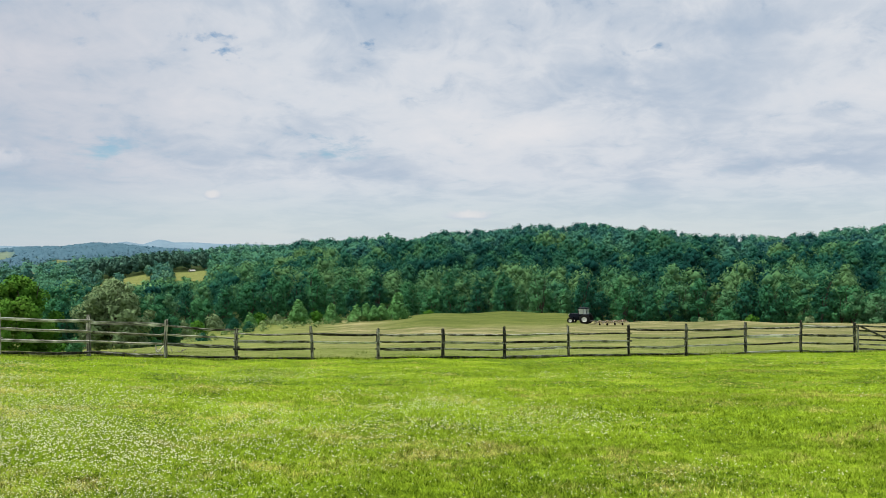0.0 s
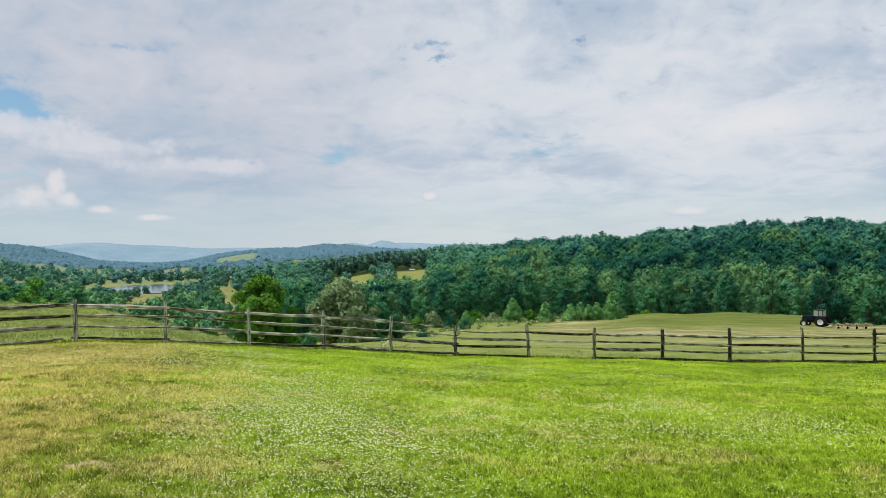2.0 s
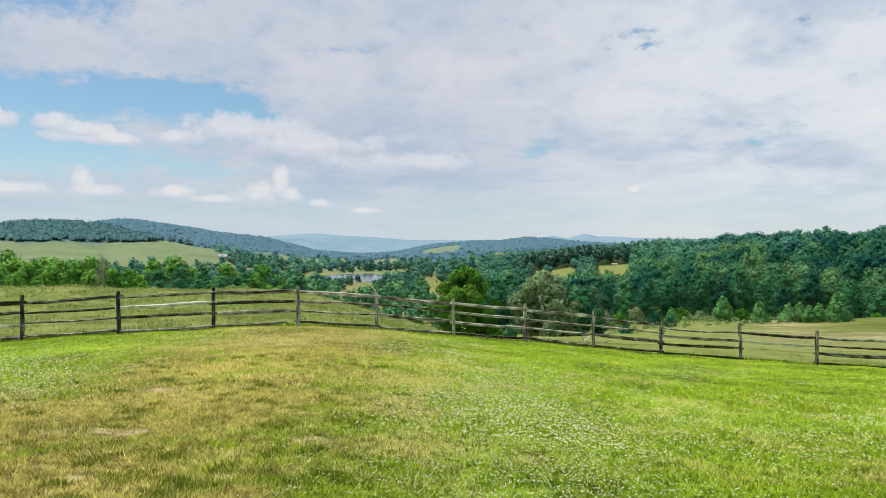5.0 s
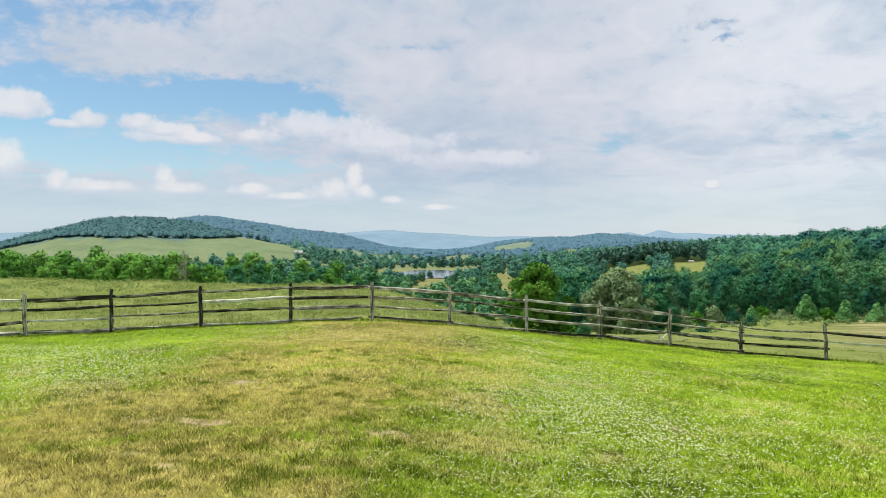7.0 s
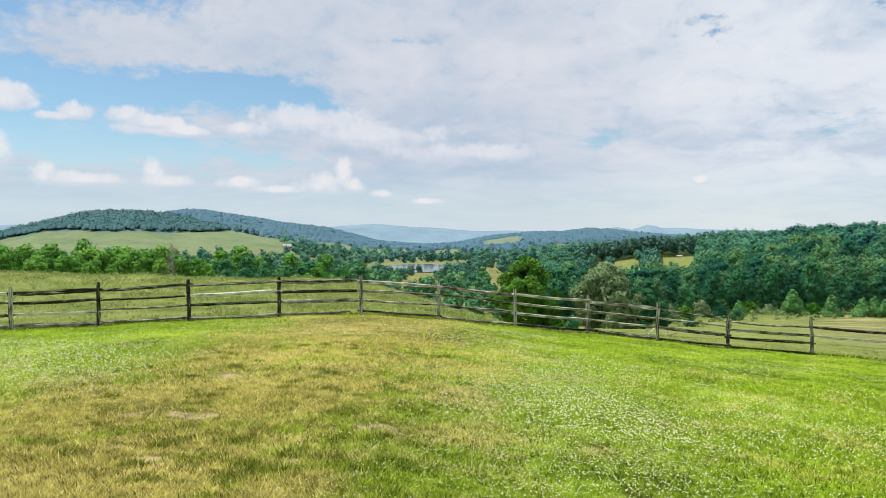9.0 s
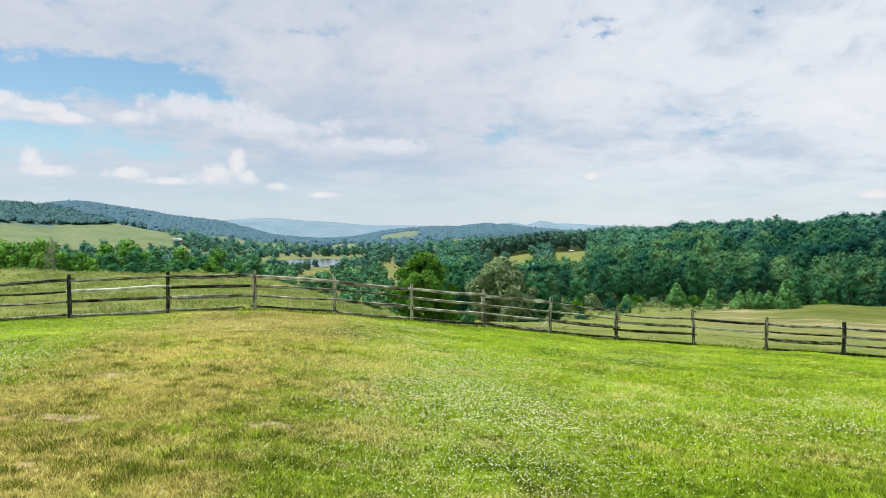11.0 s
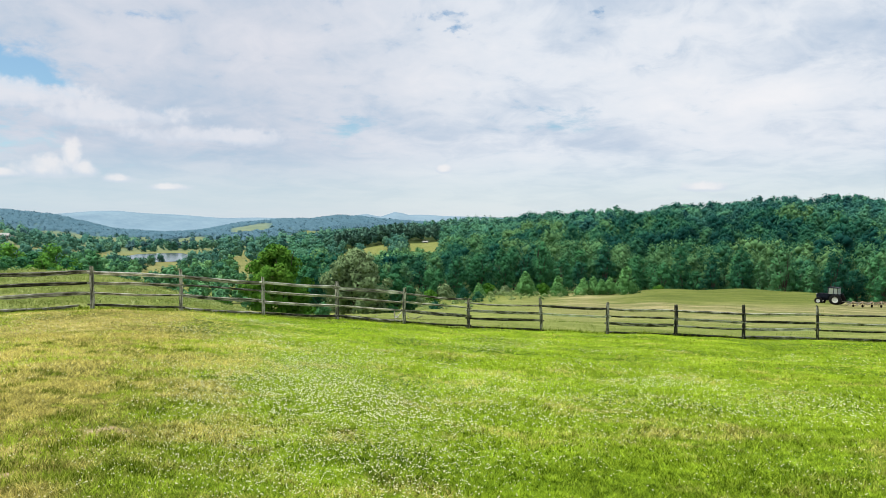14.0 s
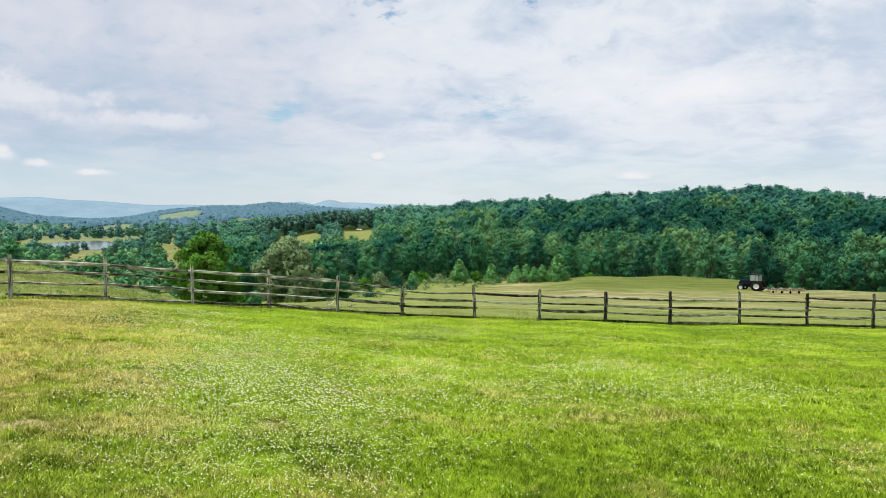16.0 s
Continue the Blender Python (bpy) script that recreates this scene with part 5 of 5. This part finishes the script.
# ---- pond, tractor, farm things ----
def make_pond():
    """A still pond on the valley floor, its bank uneven."""
    level = -29.55
    cx, cy = spot(35.2, 790)
    a = radians(35.5)
    rng = np.random.default_rng(3)
    verts, n = [], 64
    wob = rng.uniform(-1, 1, 6)
    for i in range(n):
        t = 2 * math.pi * i / n
        k = 1 + 0.09 * sum(w * math.sin((j + 2) * t + j) for j, w in enumerate(wob))
        u, v = math.cos(t) * 36 * k, math.sin(t) * 100 * k
        verts.append((cx + u * math.cos(a) - v * math.sin(a), cy + u * math.sin(a) + v * math.cos(a), level))
    verts.append((cx, cy, level))
    tagged(new("pond", mesh_of("pond", verts, [(n, i, (i + 1) % n) for i in range(n)], WATER)), "still pond reflecting the pale sky", "water", kind="structure")


def lathe(profile, mat, name, sides=20, smooth=True):
    """A ring of profile points (radius, y) turned about the y axis."""
    verts, faces, k = [], [], len(profile)
    for i in range(sides):
        t = 2 * math.pi * i / sides
        verts += [(math.cos(t) * r, y, math.sin(t) * r) for r, y in profile]
    for i in range(sides):
        i2 = (i + 1) % sides
        for j in range(k - 1):
            faces.append((i * k + j, i * k + j + 1, i2 * k + j + 1, i2 * k + j))
    return mesh_of(name, verts, faces, mat, smooth)


def block(size, mat, name, taper=(1, 1), bevel=0.04, shift=0.0):
    """A bevelled block on z 0, narrowed towards its top."""
    bm = bmesh.new()
    bmesh.ops.create_cube(bm, size=1)
    for v in bm.verts:
        t = v.co.z > 0
        v.co = Vector((v.co.x * size[0] * (taper[0] if t else 1) + (shift if t else 0), v.co.y * size[1] * (taper[1] if t else 1), (v.co.z + 0.5) * size[2]))
    bmesh.ops.bevel(bm, geom=list(bm.edges), offset=bevel, segments=2, affect="EDGES")
    me = bpy.data.meshes.new(name)
    bm.to_mesh(me)
    bm.free()
    me.materials.append(mat)
    return me


def wheel(parent, x, y, r, wide):
    tyre = part("wheel", lathe([(r * 0.53, -wide / 2), (r * 0.93, -wide / 2), (r, -wide * 0.36), (r, wide * 0.36), (r * 0.93, wide / 2), (r * 0.53, wide / 2)], RUBBER, "wheel", 24), parent, "black ribbed farm tyre", pose(x, y, r))
    part("rim", lathe([(0.001, -wide * 0.28), (r * 0.2, -wide * 0.32), (r * 0.25, -wide * 0.2), (r * 0.46, -wide * 0.3), (r * 0.54, -wide * 0.49), (r * 0.54, wide * 0.49), (r * 0.46, wide * 0.3), (r * 0.25, wide * 0.2), (r * 0.2, wide * 0.32), (0.001, wide * 0.28)], RIM_WHITE, "rim", 24), tyre, "pale painted rim")
    bm = bmesh.new()
    for i in range(18):
        for side in (-1, 1):
            m = pose(0, 0, 0, 0, 360 / 18 * (i + side * 0.25), 0) @ Matrix.Translation((0, side * wide * 0.24, r)) @ pose(0, 0, 0, 0, 0, 35 * side) @ Matrix.Diagonal((r * 0.10, wide * 0.5, r * 0.07, 1))
            bmesh.ops.create_cube(bm, size=1, matrix=m)
    me = bpy.data.meshes.new("tread")
    bm.to_mesh(me)
    bm.free()
    me.materials.append(RUBBER)
    part("tread", me, tyre)


def make_tractor():
    """Front to -x, turned a little away, so that the rear shows."""
    x, y = spot(-9.86, 128)
    t = holder("tractor", x, y, float(ground(x, y)) - 0.12, -28)
    part("chassis", block((3.0, 0.55, 0.45), PAINT_NAVY, "chassis"), t, "", pose(-0.55, 0, 0.62))
    part("hood", block((1.75, 0.82, 0.72), PAINT_NAVY, "hood", (0.9, 0.78), 0.09, 0.05), t, "dark navy sloping hood", pose(-1.35, 0, 1.0))
    part("grille", block((0.05, 0.6, 0.45), STEEL, "grille", bevel=0.01), t, "", pose(-2.235, 0, 1.08))
    for s in (-1, 1):
        part("headlight", block((0.05, 0.16, 0.12), RIM_WHITE, "headlight", bevel=0.01), t, "pale headlight", pose(-2.24, 0.26 * s, 1.5))
        part("fender", block((1.35, 0.42, 0.12), PAINT_NAVY, "fender", (0.75, 1), 0.04), t, "", pose(0.55, 0.78 * s, 1.62))
        part("front_fender", block((0.72, 0.3, 0.07), PAINT_NAVY, "front_fender", (0.7, 1), 0.02), t, "", pose(-1.78, 0.72 * s, 1.08))
        part("step", block((0.4, 0.25, 0.05), STEEL, "step", bevel=0.01), t, "", pose(-0.35, 0.62 * s, 0.55))
        wheel(t, 0.55, 0.80 * s, 0.82, 0.46)
        wheel(t, -1.78, 0.74 * s, 0.53, 0.32)
    cab = part("cab", block((1.45, 1.36, 0.35), PAINT_NAVY, "cab", (1, 1), 0.04), t, "", pose(0.15, 0, 1.35))
    for cx, cy, lean in ((-0.66, 0.62, 4), (-0.66, -0.62, 4), (0.66, 0.62, -4), (0.66, -0.62, -4), (0.1, 0.64, 0), (0.1, -0.64, 0)):
        part("pillar", block((0.07, 0.07, 1.0), PAINT_NAVY, "pillar", bevel=0.012), cab, "", pose(cx, cy, 0.3, 0, lean, 0))
    for cx, cy, w, turn in ((-0.68, 0, 1.16, 90), (0.68, 0, 1.16, 90), (-0.28, 0.63, 0.66, 0), (0.38, 0.63, 0.46, 0), (-0.28, -0.63, 0.66, 0), (0.38, -0.63, 0.46, 0)):
        part("window", block((w, 0.012, 0.92), GLASS, "window", bevel=0.003), cab, "clear cab glass", pose(cx, cy, 0.34, 0, 0, turn))
    part("roof", block((1.6, 1.48, 0.16), PAINT_NAVY, "roof", (0.93, 0.93), 0.05), cab, "dark cab roof", pose(0.0, 0, 1.28))
    part("seat", block((0.5, 0.5, 0.55), RUBBER, "seat", (0.9, 0.9), 0.05), cab, "", pose(0.25, 0, 0.15))
    part("exhaust", lathe([(0.05, 0), (0.05, 1.0), (0.035, 1.0), (0.035, 0.6)], STEEL, "exhaust", 10), t, "", pose(-0.85, 0.42, 1.6, 90, 0, 0))
    part("drawbar", block((1.0, 0.12, 0.1), STEEL, "drawbar", bevel=0.02), t, "", pose(1.35, 0, 0.5))
    t.scale = (1.0, 1.0, 0.9)
    tagged(t, "dark navy farm tractor with cab, parked in the hayfield", "tractor")

    x2, y2 = spot(-11.8, 128.5)
    rake = holder("hay_tedder", x2, y2, float(ground(x2, y2)), 9)
    part("main_beam", block((5.2, 0.12, 0.12), PAINT_YELLOW, "main_beam", bevel=0.02), rake, "", pose(0.0, 0, 0.46, 0, -1.5, 0))
    part("tongue", block((1.2, 0.1, 0.1), STEEL, "tongue", bevel=0.02), rake, "", pose(-2.9, 0, 0.55))
    for k, cx in enumerate((-1.9, -0.65, 0.6, 1.85)):
        hub = part("rotor", lathe([(0.001, 0.28), (0.16, 0.24), (0.2, 0.0), (0.001, 0.0)], PAINT_YELLOW, "rotor", 12), rake, "yellow rotor hub", pose(cx, 0, 0.36, 90 - 12, 0, 0))
        for j in range(11):
            part("tine_arm", block((1.0, 0.05, 0.06), WALL_PALE if j % 3 == 0 else PAINT_YELLOW, "tine_arm", bevel=0.006), hub, "", pose(0, 0, 0, -90, 0, 0) @ pose(0, 0, 0, 0, 0, j * 360 / 11 + k * 17) @ pose(0.5, 0, 0.06, 0, (16, 24, 9)[j % 3], 0))
        part("gauge_wheel", lathe([(0.08, -0.05), (0.14, -0.05), (0.16, 0), (0.14, 0.05), (0.08, 0.05), (0.001, 0.03)], RUBBER, "gauge_wheel", 14), rake, "", pose(cx, -0.05, 0.16))
    rake.scale = (1.0, 1.2, 1.35)
    tagged(rake, "folded yellow hay tedder trailing behind the tractor", "hay tedder")


def make_house(name, left, r, wide, deep, tall, turn, label):
    x, y = spot(left, r)
    h = holder(name, x, y, float(ground(x, y)) - 0.3, turn)
    part("wall", block((wide, deep, tall), WALL_PALE, "wall", bevel=0.03), h)
    rise = deep * 0.32
    v = [(-wide / 2 - 0.4, -deep / 2 - 0.4, 0), (wide / 2 + 0.4, -deep / 2 - 0.4, 0), (wide / 2 + 0.4, deep / 2 + 0.4, 0), (-wide / 2 - 0.4, deep / 2 + 0.4, 0), (-wide / 2 - 0.4, 0, rise), (wide / 2 + 0.4, 0, rise)]
    part("roof", mesh_of("roof", v, [(0, 1, 5, 4), (2, 3, 4, 5), (0, 4, 3), (1, 2, 5), (3, 2, 1, 0)], ROOF_PALE), h, "", pose(0, 0, tall + 0.004))
    for k in range(3):
        win = part("window", block((wide * 0.12, 0.08, tall * 0.3), PAINT_NAVY, "window", bevel=0.01), h, "dark window", pose(wide * (k - 1) * 0.3, -deep / 2, tall * 0.4))
    return tagged(h, label, "building")


def make_dead_snags():
    """A bare grey tree in the row beyond the meadow, and bleached branches below the fence."""
    rng = np.random.default_rng(71)
    verts, faces = [], []

    def add(v, f):
        base = len(verts)
        verts.extend(v)
        faces.extend(tuple(q + base for q in one) for one in f)
    add(*limb(rng, (0, 0, -0.3), (0.3, 0.2, 13.5), 0.32, 0.06, 7, 8))
    for i in range(46):
        z = rng.uniform(2.5, 12.6)
        a, d = rng.uniform(0, 6.283), rng.uniform(1.2, 3.4) * (1.1 - z / 17)
        tip = (0.3 * z / 13 + math.cos(a) * d, math.sin(a) * d, z + rng.uniform(0.4, 1.6))
        add(*limb(rng, (0.3 * z / 13, 0.2 * z / 13, z), tip, 0.07, 0.02, 4, 4))
        for _ in range(5):
            w = Vector(tip) + Vector(rng.uniform(-0.9, 0.9, 3))
            add(*limb(rng, Vector(tip).lerp(Vector((0, 0, z)), rng.uniform(0, 0.6)), w, 0.035, 0.012, 3, 3))
    snag = new("dead_tree", mesh_of("dead_tree", verts, faces, DEADWOOD, True))
    x, y = spot(52.4, 229)
    snag.matrix_basis = pose(x, y, float(ground(x, y)) - 0.2)
    tagged(snag, "bare grey dead tree standing in the tree row", "dead tree")


def make_branches():
    """Bleached fallen branches in the grass below the fence."""
    rng = np.random.default_rng(73)
    for left, r, size in ((19.9, 45, 1.0), (20.8, 47, 0.8), (21.7, 52, 1.1), (18.3, 50, 0.7)):
        verts, faces = [], []
        for _ in range(6):
            a, b = Vector((rng.uniform(-0.6, 0.6), rng.uniform(-0.3, 0.3), 0.04)), Vector((rng.uniform(-1.4, 1.4), rng.uniform(-0.6, 0.6), rng.uniform(0.1, 0.75)))
            v, f = limb(rng, a, b, 0.045, 0.015, 5, 5)
            base = len(verts)
            verts.extend(v)
            faces.extend(tuple(q + base for q in one) for one in f)
        ob = new("fallen_branch", mesh_of("fallen_branch", verts, faces, WOOD_PALE, True))
        stand(ob, left, r, rng.uniform(0, 360), size, 0.05)
        tagged(ob, "bleached fallen branches lying in the grass", "branches", "fallen branches below the fence")


def make_bushes():
    """Low shrubs on the rough ground between hayfield and wood."""
    rng = np.random.default_rng(77)
    shapes = []
    for k, mat in enumerate((LEAF_TREE, LEAF_BRIGHT, LEAF_GREY)):
        bush = new("bush")
        c, q = lobes_of(rng, 2.6, 3.6, -0.1, 9, 0.16, 0.26)
        part("foliage", triangles("foliage", leaf_cloud(rng, c, q, 700, 0.17, 0.6), mat), bush)
        shapes.append(tagged(bush, ("dark green rounded bush", "fresh green rounded bush", "grey-green rounded bush")[k] + " on rough grass", "bush", "bushes on the rough grass"))
    spots = [(16.7, 92, 0.55), (17.0, 150, 1.1), (15.9, 165, 1.2), (14.6, 150, 0.9), (12.9, 168, 1.2), (11.7, 163, 0.8), (-12.3, 190, 1.1), (-13.5, 186, 0.6), (-17.8, 184, 0.9), (-19.5, 186, 1.7), (-21, 188, 1.2), (-24.5, 188, 1.3), (-10.9, 192, 0.8),
             (1.0, 196, 1.1), (-0.5, 194, 0.7), (24.6, 140, 1.0), (25.6, 132, 0.9), (18.2, 142, 1.4), (20.6, 150, 1.5), (9.0, 172, 1.0), (26.3, 150, 1.3), (13.6, 146, 0.8), (19.5, 130, 0.9), (35.2, 118, 1.0), (33.6, 128, 1.2), (31.6, 120, 1.1), (37.0, 150, 1.4), (39.2, 170, 1.6), (41.0, 176, 1.3), (36.0, 185, 1.7)]
    for k, (left, r, size) in enumerate(spots):
        kind = shapes[0] if k == 0 else shapes[k % 3]
        if k < 3:
            stand(shapes[k], left, r, 40 * k, size)
        else:
            planted(kind, left, r, 61.0 * k % 360, size)


make_pond()
make_tractor()
make_house("farm_shed", 17.35, 700, 4.0, 3, 1.3, 40, "small pale shed with a light roof on the field's edge")
make_house("farmhouse", 41.2, 1050, 10, 8, 5, 20, "small white farmhouse across the valley")
make_house("barn", 44.6, 1080, 16, 9, 4, 60, "low pale barn across the valley")
make_dead_snags()
make_branches()
make_bushes()
